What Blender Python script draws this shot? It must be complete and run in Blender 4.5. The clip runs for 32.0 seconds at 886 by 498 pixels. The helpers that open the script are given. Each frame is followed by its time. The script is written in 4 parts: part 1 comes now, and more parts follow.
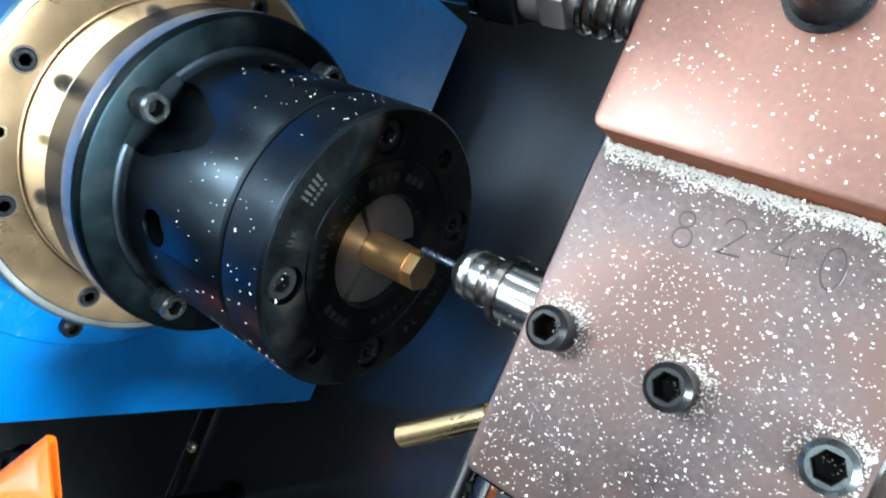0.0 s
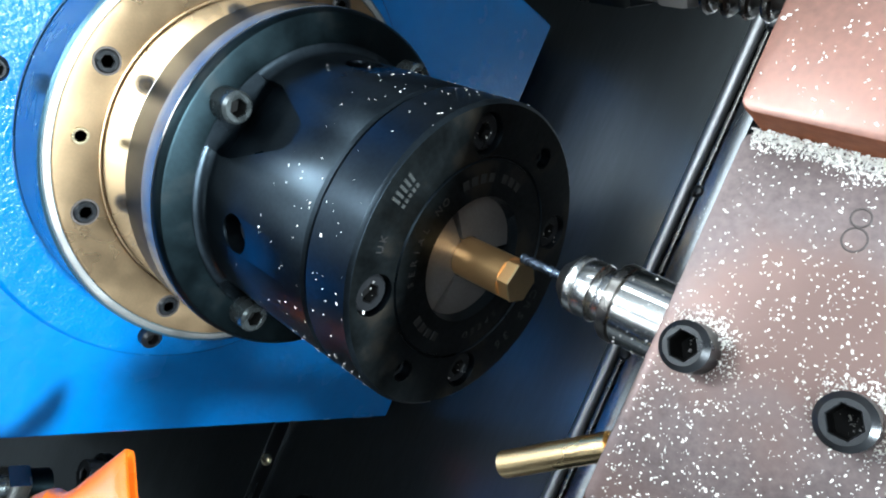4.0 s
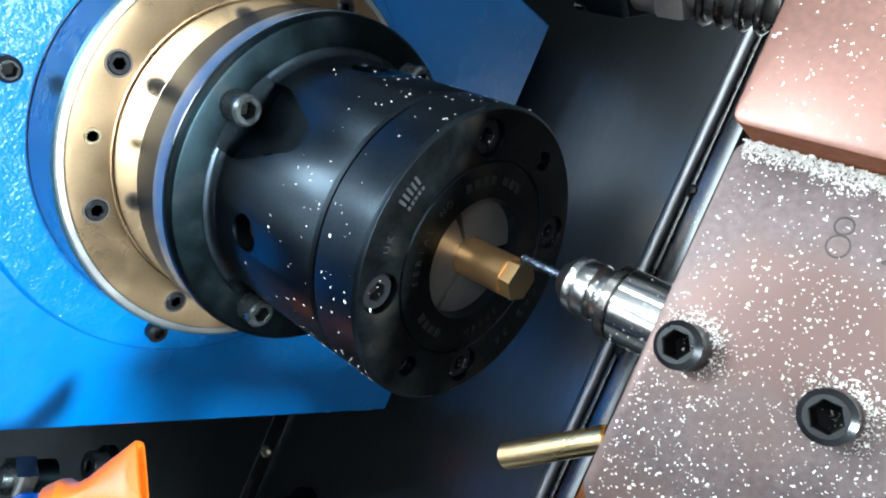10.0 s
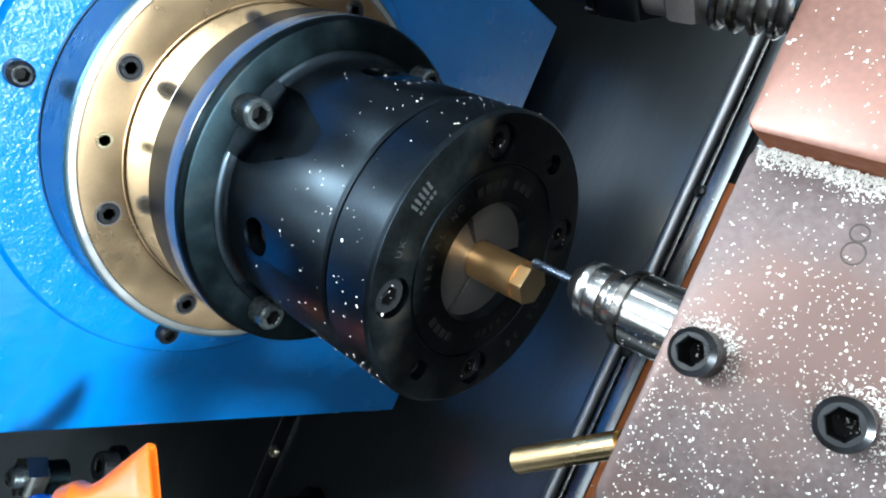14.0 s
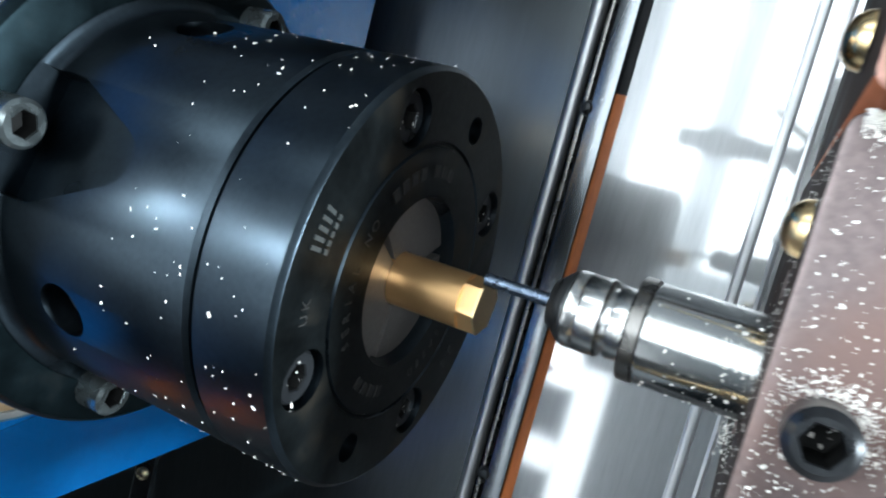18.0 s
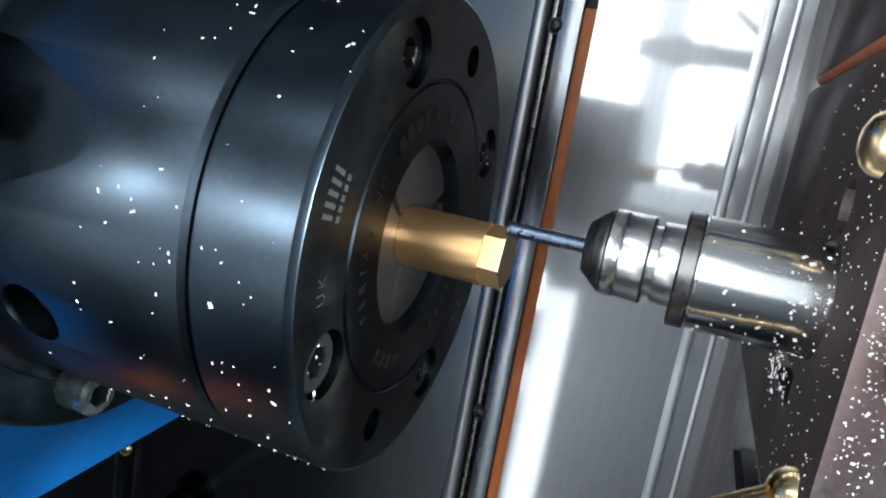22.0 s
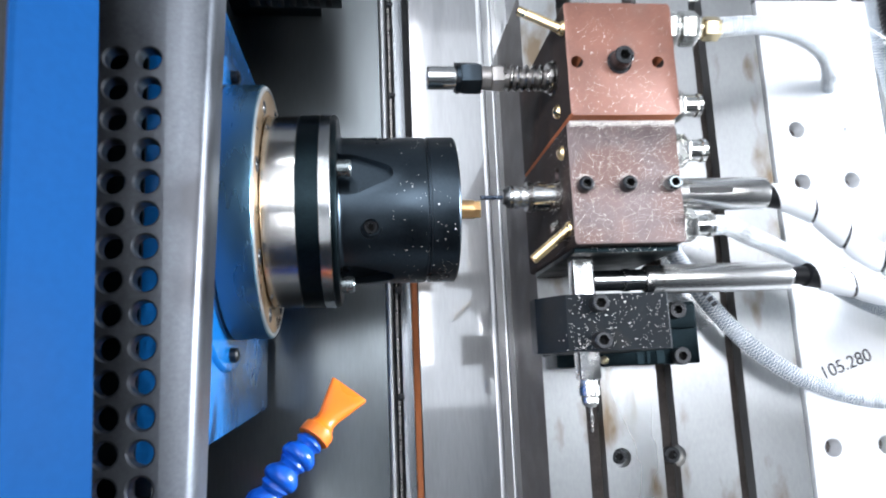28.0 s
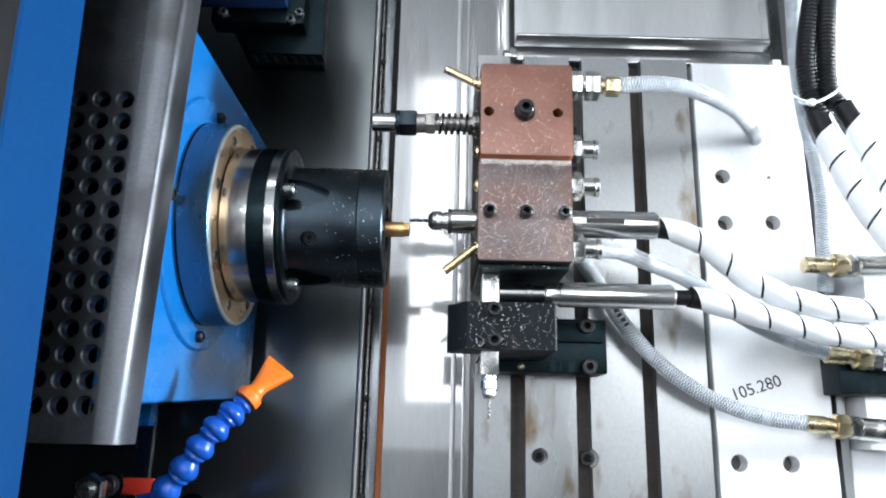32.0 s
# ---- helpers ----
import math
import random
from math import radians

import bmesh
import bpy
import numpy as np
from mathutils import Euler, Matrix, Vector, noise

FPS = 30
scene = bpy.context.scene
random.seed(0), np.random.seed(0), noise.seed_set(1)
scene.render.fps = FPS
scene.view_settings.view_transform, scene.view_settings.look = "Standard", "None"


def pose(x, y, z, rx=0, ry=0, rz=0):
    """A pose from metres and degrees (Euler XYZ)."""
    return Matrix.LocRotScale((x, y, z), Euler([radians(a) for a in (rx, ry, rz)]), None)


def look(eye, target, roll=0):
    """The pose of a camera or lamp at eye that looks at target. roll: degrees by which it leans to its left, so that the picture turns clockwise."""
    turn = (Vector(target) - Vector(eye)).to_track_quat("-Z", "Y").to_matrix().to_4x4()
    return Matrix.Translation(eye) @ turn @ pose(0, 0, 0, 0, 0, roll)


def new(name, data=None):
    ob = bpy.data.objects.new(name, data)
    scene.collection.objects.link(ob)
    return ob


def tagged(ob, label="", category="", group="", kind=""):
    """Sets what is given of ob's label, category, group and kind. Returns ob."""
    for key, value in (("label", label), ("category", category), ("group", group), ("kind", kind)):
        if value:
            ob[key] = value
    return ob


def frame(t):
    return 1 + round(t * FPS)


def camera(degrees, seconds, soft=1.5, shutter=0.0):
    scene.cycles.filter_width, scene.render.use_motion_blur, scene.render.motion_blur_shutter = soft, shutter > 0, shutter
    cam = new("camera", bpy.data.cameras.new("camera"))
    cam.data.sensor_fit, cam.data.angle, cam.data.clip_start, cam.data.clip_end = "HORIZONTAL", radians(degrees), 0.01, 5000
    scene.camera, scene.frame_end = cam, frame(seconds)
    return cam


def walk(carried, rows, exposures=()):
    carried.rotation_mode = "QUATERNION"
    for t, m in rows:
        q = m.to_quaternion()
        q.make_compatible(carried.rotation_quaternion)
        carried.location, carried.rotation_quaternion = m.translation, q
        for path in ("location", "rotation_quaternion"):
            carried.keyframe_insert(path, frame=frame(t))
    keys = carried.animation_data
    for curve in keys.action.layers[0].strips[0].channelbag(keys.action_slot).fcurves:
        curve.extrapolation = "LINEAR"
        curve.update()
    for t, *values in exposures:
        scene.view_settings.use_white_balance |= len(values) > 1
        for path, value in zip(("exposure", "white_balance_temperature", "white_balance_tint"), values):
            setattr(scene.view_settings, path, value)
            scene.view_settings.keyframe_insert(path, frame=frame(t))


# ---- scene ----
cam = camera(64.01, 32.0, soft=2.0, shutter=0.6)
ROWS = [
    (0.0, 0.1458, 0.0214, 0.1903, 11.99, 31.50, 27.36),
    (0.5, 0.1454, 0.0214, 0.1903, 13.02, 32.66, 27.93),
    (1.0, 0.1461, 0.0221, 0.1906, 12.97, 32.91, 28.00),
    (1.5, 0.1441, 0.0201, 0.1908, 13.20, 34.46, 28.74),
    (2.0, 0.1400, 0.0182, 0.1902, 13.81, 36.40, 29.82),
    (2.5, 0.1366, 0.0175, 0.1893, 14.51, 38.04, 30.12),
    (3.0, 0.1297, 0.0159, 0.1841, 14.36, 38.50, 29.86),
    (3.5, 0.1274, 0.0146, 0.1781, 14.15, 37.20, 29.10),
    (5.5, 0.1303, 0.0171, 0.1858, 13.22, 36.25, 28.77),
    (6.0, 0.1298, 0.0168, 0.1871, 12.89, 36.01, 28.52),
    (6.5, 0.1304, 0.0161, 0.1861, 13.09, 36.10, 28.58),
    (7.0, 0.1304, 0.0166, 0.1860, 13.10, 36.14, 28.73),
    (7.5, 0.1303, 0.0166, 0.1862, 13.21, 36.15, 28.90),
    (8.0, 0.1300, 0.0165, 0.1856, 13.32, 36.38, 28.96),
    (8.5, 0.1297, 0.0163, 0.1860, 13.60, 36.61, 29.17),
    (9.0, 0.1297, 0.0167, 0.1890, 13.05, 35.92, 28.65),
    (9.5, 0.1300, 0.0159, 0.1872, 13.50, 36.11, 28.97),
    (10.0, 0.1301, 0.0164, 0.1869, 13.47, 36.19, 29.14),
    (10.5, 0.1297, 0.0162, 0.1864, 13.33, 36.21, 29.29),
    (11.0, 0.1293, 0.0164, 0.1867, 13.45, 36.44, 29.27),
    (11.5, 0.1286, 0.0169, 0.1870, 13.67, 36.66, 29.37),
    (12.0, 0.1289, 0.0161, 0.1873, 13.49, 36.64, 29.12),
    (12.5, 0.1293, 0.0159, 0.1871, 13.47, 36.58, 29.14),
    (13.0, 0.1293, 0.0164, 0.1882, 13.16, 36.35, 28.98),
    (13.5, 0.1284, 0.0165, 0.1883, 13.34, 36.51, 29.35),
    (14.0, 0.1284, 0.0173, 0.1887, 13.36, 36.60, 29.19),
    (14.5, 0.1280, 0.0178, 0.1891, 13.43, 36.55, 29.15),
    (16.5, 0.1278, 0.0171, 0.1877, 12.79, 36.33, 28.96),
    (17.0, 0.1194, 0.0192, 0.1797, 9.06, 34.97, 25.84),
    (17.5, 0.0998, 0.0265, 0.1643, 4.46, 29.19, 19.25),
    (18.0, 0.0684, 0.0304, 0.1486, -0.61, 24.70, 16.07),
    (18.5, 0.0510, 0.0322, 0.1463, -4.41, 20.86, 13.91),
    (19.0, 0.0448, 0.0241, 0.1452, -4.94, 19.79, 12.85),
    (19.5, 0.0453, 0.0270, 0.1528, -5.58, 18.66, 12.13),
    (20.0, 0.0462, 0.0270, 0.1456, -6.90, 19.20, 10.93),
    (20.5, 0.0475, 0.0278, 0.1378, -7.57, 19.79, 10.64),
    (21.0, 0.0473, 0.0288, 0.1379, -8.04, 19.92, 10.23),
    (21.5, 0.0492, 0.0290, 0.1382, -8.02, 20.51, 10.31),
    (22.0, 0.0500, 0.0294, 0.1385, -8.31, 20.54, 10.33),
    (22.5, 0.0507, 0.0298, 0.1374, -8.96, 20.75, 10.21),
    (23.0, 0.0510, 0.0293, 0.1382, -8.93, 20.62, 10.27),
    (23.5, 0.0512, 0.0292, 0.1409, -8.79, 20.72, 10.23),
    (24.0, 0.0532, 0.0285, 0.1468, -8.44, 20.05, 10.37),
    (24.5, 0.0569, 0.0306, 0.1659, -7.69, 19.18, 10.12),
    (26.5, 0.0588, -0.0236, 0.3098, 1.21, 10.86, 9.72),
    (27.0, 0.0359, -0.0469, 0.3606, 3.75, 6.24, 5.81),
    (27.5, -0.0119, -0.0815, 0.4188, 7.57, -1.71, -1.20),
    (28.0, -0.0603, -0.1140, 0.4801, 10.37, -5.54, -2.36),
    (28.5, -0.0403, -0.1231, 0.5200, 11.58, -4.68, -0.05),
    (29.0, 0.0075, -0.1394, 0.5507, 12.16, -1.21, 1.41),
    (29.5, 0.0198, -0.1528, 0.5688, 13.11, 1.20, 2.39),
    (30.0, 0.0246, -0.1591, 0.5767, 13.67, 1.12, 2.81),
    (30.5, 0.0337, -0.1635, 0.5835, 14.33, -0.06, 1.99),
    (31.0, 0.0438, -0.1644, 0.5840, 14.51, -0.55, 1.44),
    (31.5, 0.0449, -0.1646, 0.5823, 14.42, -0.85, 1.09),
    (32.0, 0.0453, -0.1640, 0.5793, 14.31, -0.39, 1.33),
]
EXPOSURES = [(0.0, 0.15, 6200, 4), (17.0, 0.22, 6200, 4), (19.0, 0.08, 6300, 7), (24.5, 0.12, 6400, 11), (26.5, 0.4, 6500, 13), (28.0, 0.28, 6450, 14), (29.0, 0.04, 6400, 13), (30.0, -0.26, 6400, 12), (32.0, -0.3, 6500, 11)]
walk(cam, [(r[0], pose(*r[1:])) for r in ROWS], EXPOSURES)

# ---- light: workshop daylight colour all round, tube lights over the machine, one lamp inside it, an added fill above
world = bpy.data.worlds.new("workshop_air")
scene.world = world
world.use_nodes = True
world.node_tree.nodes["Background"].inputs[0].default_value = (0.78, 0.88, 1.0, 1)
world.node_tree.nodes["Background"].inputs[1].default_value = 0.05


def lamp(name, m, sx, sy, watts, colour=(1, 1, 1)):
    d = bpy.data.lights.new(name, "AREA")
    d.shape, d.size, d.size_y, d.energy, d.color = "RECTANGLE", sx, sy, watts, colour
    ob = new(name, d)
    ob.matrix_world = m
    return tagged(ob, "white tube, lamp or fill light at the machine", "lamp", "lamps over the machine")


lamp("machine_lamp", look((1.15, 0.06, 0.15), (-0.12, 0.0, 0.02)), 0.20, 0.12, 37, (0.86, 0.94, 1.0))
for x, y, z, sx, sy, w in ((-0.95, 0.14, 1.5, 0.9, 0.12, 27), (-1.27, -0.48, 1.5, 1.9, 0.12, 6), (-1.27, -0.76, 1.5, 1.9, 0.10, 2.5), (-0.215, 0.6, 1.25, 0.15, 1.4, 2.8), (-0.225, -0.85, 1.25, 0.085, 0.9, 0.9), (0.03, 0.62, 1.25, 0.18, 1.4, 3.2), (0.84, 0.2, 1.5, 0.5, 0.7, 11.5)):
    lamp("tube_light", look((x, y, z), (x, y, 0.0)), sx, sy, w, (0.91, 0.955, 1.0))
lamp("wall_light", look((-0.75, 0.9, 0.87), (-0.75, 0.0, 0.0)), 1.1, 0.10, 5, (0.90, 0.97, 1.0))
# unseen wide fill, added to lift the steel sheets and block tops
lamp("roof_fill", look((0.1, 0.65, 2.3), (0.1, 0.65, 0.0)), 2.2, 1.8, 13, (0.86, 0.94, 1.0))
# ---- materials
def material(name, colour, rough=0.5, metal=0.0, scale=60.0, vary=0.18, bump=0.15, fine=900.0, stretch=(1, 1, 1), stain=None, stain_scale=14.0, stain_at=0.58, coat=0.0, rough_vary=0.12, depth=0.0004, trans=0.0, island=0.0, specular=0.5, lobe=None):
    """A surface with a coarse and a fine variation of colour and gloss, and a fine relief; stretch draws the grain out along an axis."""
    m = bpy.data.materials.new(name)
    m.use_nodes = True
    nt = m.node_tree
    n, l = nt.nodes, nt.links
    b = n["Principled BSDF"]
    b.inputs["Metallic"].default_value = metal
    b.inputs["Coat Weight"].default_value = coat
    b.inputs["Coat Roughness"].default_value = max(0.08, rough * 0.85)
    b.inputs["Transmission Weight"].default_value = trans
    b.inputs["Specular IOR Level"].default_value = specular
    tc = n.new("ShaderNodeTexCoord")
    mp = n.new("ShaderNodeMapping")
    mp.inputs["Scale"].default_value = stretch
    l.new(tc.outputs["Object"], mp.inputs["Vector"])

    def grain(s, detail=4.0):
        t = n.new("ShaderNodeTexNoise")
        t.inputs["Scale"].default_value = s
        t.inputs["Detail"].default_value = detail
        l.new(mp.outputs["Vector"], t.inputs["Vector"])
        return t

    coarse, small = grain(scale), grain(fine, 3.0)
    mixed = n.new("ShaderNodeMath")
    mixed.operation = "MULTIPLY_ADD"
    mixed.inputs[1].default_value = 0.4
    l.new(small.outputs["Fac"], mixed.inputs[0])
    half = n.new("ShaderNodeMath")
    half.operation = "MULTIPLY"
    half.inputs[1].default_value = 0.6
    l.new(coarse.outputs["Fac"], half.inputs[0])
    l.new(half.outputs[0], mixed.inputs[2])
    ramp = n.new("ShaderNodeMapRange")
    ramp.inputs["From Min"].default_value, ramp.inputs["From Max"].default_value = 0.3, 0.7
    ramp.inputs["To Min"].default_value, ramp.inputs["To Max"].default_value = 1 - vary, 1 + vary
    l.new(mixed.outputs[0], ramp.inputs["Value"])
    value = ramp.outputs["Result"]
    if island:
        geo = n.new("ShaderNodeNewGeometry")
        isl = n.new("ShaderNodeMapRange")
        isl.inputs["To Min"].default_value, isl.inputs["To Max"].default_value = 1 - island, 1 + island
        l.new(geo.outputs["Random Per Island"], isl.inputs["Value"])
        mul = n.new("ShaderNodeMath")
        mul.operation = "MULTIPLY"
        l.new(value, mul.inputs[0])
        l.new(isl.outputs["Result"], mul.inputs[1])
        value = mul.outputs[0]
    tint = n.new("ShaderNodeVectorMath")
    tint.operation = "SCALE"
    tint.inputs[0].default_value = colour
    l.new(value, tint.inputs["Scale"])
    out = tint.outputs["Vector"]
    if stain:
        s = grain(stain_scale, 6.0)
        sr = n.new("ShaderNodeMapRange")
        sr.inputs["From Min"].default_value, sr.inputs["From Max"].default_value = stain_at, stain_at + 0.14
        l.new(s.outputs["Fac"], sr.inputs["Value"])
        mx = n.new("ShaderNodeMix")
        mx.data_type = "RGBA"
        l.new(sr.outputs["Result"], mx.inputs["Factor"])
        l.new(out, mx.inputs["A"])
        mx.inputs["B"].default_value = (*stain, 1)
        out = mx.outputs["Result"]
    l.new(out, b.inputs["Base Color"])
    rr = n.new("ShaderNodeMapRange")
    rr.inputs["From Min"].default_value, rr.inputs["From Max"].default_value = 0.3, 0.7
    rr.inputs["To Min"].default_value, rr.inputs["To Max"].default_value = max(0.03, rough - rough_vary * 0.5), rough + rough_vary
    l.new(coarse.outputs["Fac"], rr.inputs["Value"])
    l.new(rr.outputs["Result"], b.inputs["Roughness"])
    if lobe:  # a second, broader gloss: the fine scratches of a polished sheet
        b2 = n.new("ShaderNodeBsdfPrincipled")
        b2.inputs["Metallic"].default_value = metal
        b2.inputs["Roughness"].default_value = lobe[0]
        l.new(out, b2.inputs["Base Color"])
        both = n.new("ShaderNodeMixShader")
        both.inputs[0].default_value = lobe[1]
        l.new(b.outputs[0], both.inputs[1])
        l.new(b2.outputs[0], both.inputs[2])
        l.new(both.outputs[0], n["Material Output"].inputs["Surface"])
    if bump:
        bp = n.new("ShaderNodeBump")
        bp.inputs["Strength"].default_value = bump
        bp.inputs["Distance"].default_value = depth
        l.new(mixed.outputs[0], bp.inputs["Height"])
        l.new(bp.outputs["Normal"], b.inputs["Normal"])
    return m


BLACK = material("blued_black_steel", (0.038, 0.051, 0.063), 0.30, 1.0, 35, 0.2, 0.02, 700, stain=(0.05, 0.055, 0.06))
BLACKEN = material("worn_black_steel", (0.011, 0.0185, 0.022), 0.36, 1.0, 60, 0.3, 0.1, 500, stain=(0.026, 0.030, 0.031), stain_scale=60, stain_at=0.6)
SCREW = material("black_oxide_screw", (0.022, 0.024, 0.027), 0.3, 0.5, 200, 0.3, 0.08, 1500)
ZINC = material("dull_grey_screw", (0.17, 0.195, 0.2), 0.24, 0.9, 200, 0.25, 0.08, 1500)
STEEL = material("turned_bright_steel", (0.64, 0.64, 0.63), 0.15, 1.0, 30, 0.03, 0.0, 1600, rough_vary=0.03)
STEEL_Y = material("milled_bright_steel", (0.66, 0.66, 0.65), 0.2, 1.0, 90, 0.08, 0.06, 1600)
TURNED = material("satin_turned_steel", (0.60, 0.59, 0.57), 0.19, 1.0, 40, 0.04, 0.0, 1600, stretch=(24, 1, 1), rough_vary=0.03)
BAND = material("greyed_steel_band", (0.36, 0.37, 0.375), 0.2, 1.0, 90, 0.05, 0.0, 1200, stretch=(6, 1, 1), rough_vary=0.03)
COLLET = material("grey_collet_steel", (0.36, 0.34, 0.325), 0.34, 0.8, 80, 0.15, 0.08, 900)
MOTOR = material("bright_ground_steel", (0.66, 0.655, 0.64), 0.24, 1.0, 30, 0.03, 0.0, 1600, rough_vary=0.04)
CLAMP = material("blued_clamp_steel", (0.007, 0.010, 0.013), 0.4, 0.0, 50, 0.3, 0.12, 600, specular=0.12, stain=(0.02, 0.02, 0.02), stain_scale=50)
NUT = material("polished_nut_steel", (0.64, 0.64, 0.63), 0.24, 1.0, 30, 0.03, 0.0, 1600, rough_vary=0.03)
CONE = material("dark_satin_steel", (0.15, 0.155, 0.16), 0.3, 0.95, 120, 0.12, 0.02, 900, stretch=(10, 1, 1))
LIP = material("greyed_rolled_steel", (0.55, 0.56, 0.57), 0.42, 1.0, 40, 0.1, 0.02, 900, stretch=(1, 0.1, 1))
RIM = material("pale_worn_steel_rim", (0.62, 0.63, 0.62), 0.35, 0.9, 60, 0.1, 0.03, 900)
STRIP = material("dull_steel_strip", (0.27, 0.285, 0.30), 0.2, 1.0, 30, 0.1, 0.02, 900, stretch=(1, 0.1, 1))
SPRING = material("oily_spring_steel", (0.22, 0.21, 0.20), 0.26, 1.0, 120, 0.2, 0.06, 900)
BRASS = material("turned_brass", (0.97, 0.595, 0.27), 0.31, 0.9, 30, 0.03, 0.0, 1500, rough_vary=0.02)
BRASS_RING = material("brushed_bronze", (0.73, 0.51, 0.30), 0.3, 1.0, 30, 0.1, 0.06, 1200, stain=(0.6, 0.39, 0.19), stain_scale=22)
BRASS_TUBE = material("bright_brass_tube", (0.88, 0.65, 0.35), 0.28, 1.0, 80, 0.1, 0.05, 1200)
BLUE = material("glossy_blue_paint", (0.006, 0.170, 0.52), 0.2, 0.0, 22, 0.1, 1.0, 170, coat=0.3, stain=(0.006, 0.14, 0.40), stain_scale=9, stain_at=0.6, depth=0.0012)
BLUE_TEXTURED = material("orange_peel_blue_paint", (0.006, 0.172, 0.53), 0.16, 0.0, 120, 0.1, 1.0, 700, coat=0.4, depth=0.0011)
BLUE_FRAME = material("satin_blue_paint", (0.005, 0.050, 0.165), 0.5, 0.0, 12, 0.1, 0.15, 300, specular=0.02)
DRUM = material("blue_grey_steel", (0.11, 0.225, 0.30), 0.26, 0.8, 14, 0.12, 0.04, 900, stretch=(5, 1, 1))
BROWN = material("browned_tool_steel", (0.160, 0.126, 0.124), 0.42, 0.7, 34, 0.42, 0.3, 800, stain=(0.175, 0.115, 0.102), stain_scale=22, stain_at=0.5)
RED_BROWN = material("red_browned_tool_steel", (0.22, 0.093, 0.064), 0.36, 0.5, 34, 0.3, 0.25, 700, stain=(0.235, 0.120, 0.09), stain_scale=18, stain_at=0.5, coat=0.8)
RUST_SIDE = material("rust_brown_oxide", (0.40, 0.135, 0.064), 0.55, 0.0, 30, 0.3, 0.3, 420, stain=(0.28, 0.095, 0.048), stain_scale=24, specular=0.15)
# browned steel again, with the shade of unlit sides put in
SHADED_SIDE = material("shaded_brown_steel", (0.035, 0.027, 0.024), 0.6, 0.0, 30, 0.4, 0.35, 420, stain=(0.065, 0.045, 0.038), stain_scale=28, specular=0.12)
SHEET = material("brushed_stainless_sheet", (0.46, 0.465, 0.47), 0.06, 1.0, 9, 0.14, 0.0, 500, stretch=(1, 0.12, 1), stain=(0.34, 0.34, 0.345), stain_scale=20, stain_at=0.56, rough_vary=0.03, lobe=(0.34, 0.42))
TRAY = material("oily_stainless_tray", (0.18, 0.2, 0.207), 0.14, 1.0, 8, 0.15, 0.0, 420, stretch=(1, 0.15, 1), stain=(0.145, 0.16, 0.165), stain_scale=10, stain_at=0.5, rough_vary=0.1, lobe=(0.42, 0.4))
GUARD = material("perforated_guard_steel", (0.145, 0.157, 0.175), 0.38, 1.0, 10, 0.25, 0.06, 500, stain=(0.09, 0.092, 0.10), stain_scale=16, stain_at=0.5, rough_vary=0.2)
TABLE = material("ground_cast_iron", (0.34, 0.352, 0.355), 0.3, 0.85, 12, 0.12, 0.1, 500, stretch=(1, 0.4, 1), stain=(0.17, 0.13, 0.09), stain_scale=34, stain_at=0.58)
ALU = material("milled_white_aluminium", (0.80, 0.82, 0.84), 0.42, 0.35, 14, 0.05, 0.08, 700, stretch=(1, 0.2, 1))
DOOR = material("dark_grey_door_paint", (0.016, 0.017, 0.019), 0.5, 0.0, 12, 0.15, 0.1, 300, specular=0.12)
# dark brown for slot floors; hole and gap bottoms have their shade in it
SLOT = material("dark_slot_brown", (0.085, 0.072, 0.066), 0.5, 0.3, 40, 0.4, 0.2, 500)
ORANGE = material("orange_plastic", (0.88, 0.185, 0.012), 0.3, 0.0, 40, 0.07, 0.05, 600, coat=0.2)
BLUE_PLASTIC = material("blue_plastic", (0.003, 0.085, 0.46), 0.3, 0.0, 40, 0.1, 0.05, 600, coat=0.08)
RED = material("red_plastic", (0.6, 0.04, 0.02), 0.35, 0.0, 40, 0.1, 0.05, 600)
NAVY = material("dark_navy_paint", (0.006, 0.022, 0.07), 0.4, 0.0, 12, 0.2, 0.15, 300, specular=0.2)
RUBBER = material("black_rubber", (0.008, 0.0085, 0.01), 0.45, 0.0, 60, 0.3, 0.1, 600, specular=0.25)
ORANGE_STRIP = material("rusty_orange_gasket", (0.50, 0.13, 0.02), 0.5, 0.0, 30, 0.3, 0.2, 500, stretch=(1, 0.2, 1))
WRAP = material("white_spiral_plastic", (0.82, 0.85, 0.87), 0.35, 0.0, 40, 0.06, 0.05, 600)
HOSE = material("milky_clear_hose", (0.29, 0.345, 0.40), 0.2, 0.0, 60, 0.1, 0.05, 600, coat=0.4, trans=0.25)
THREAD = material("white_braid_thread", (0.85, 0.87, 0.88), 0.5, 0.0, 60, 0.05, 0.0, 600)
NICKEL = material("nickel_fitting", (0.70, 0.70, 0.67), 0.2, 1.0, 90, 0.08, 0.04, 1200)
FITTING = material("yellow_brass_fitting", (0.70, 0.59, 0.38), 0.26, 1.0, 90, 0.12, 0.06, 1200)
SWARF = material("brass_swarf", (0.96, 0.93, 0.87), 0.3, 0.1, 300, 0.08, 0.0, 1500, island=0.15)
# recess black: the shade inside sockets and pockets is painted
RECESS_SHADE = material("black_recess_shade", (0.004, 0.004, 0.004), 0.6, 0.0, 200, 0.3, 0.1, 900, specular=0.15)
FILM = material("pale_window_film", (0.13, 0.27, 0.31), 0.3, 0.0, 16, 0.15, 0.2, 240, stain=(0.09, 0.20, 0.25), stain_scale=20, specular=0.3)
NOSE = material("black_engraved_face", (0.020, 0.025, 0.027), 0.42, 1.0, 60, 0.5, 0.16, 500, stain=(0.060, 0.053, 0.043), stain_scale=60, stain_at=0.54)
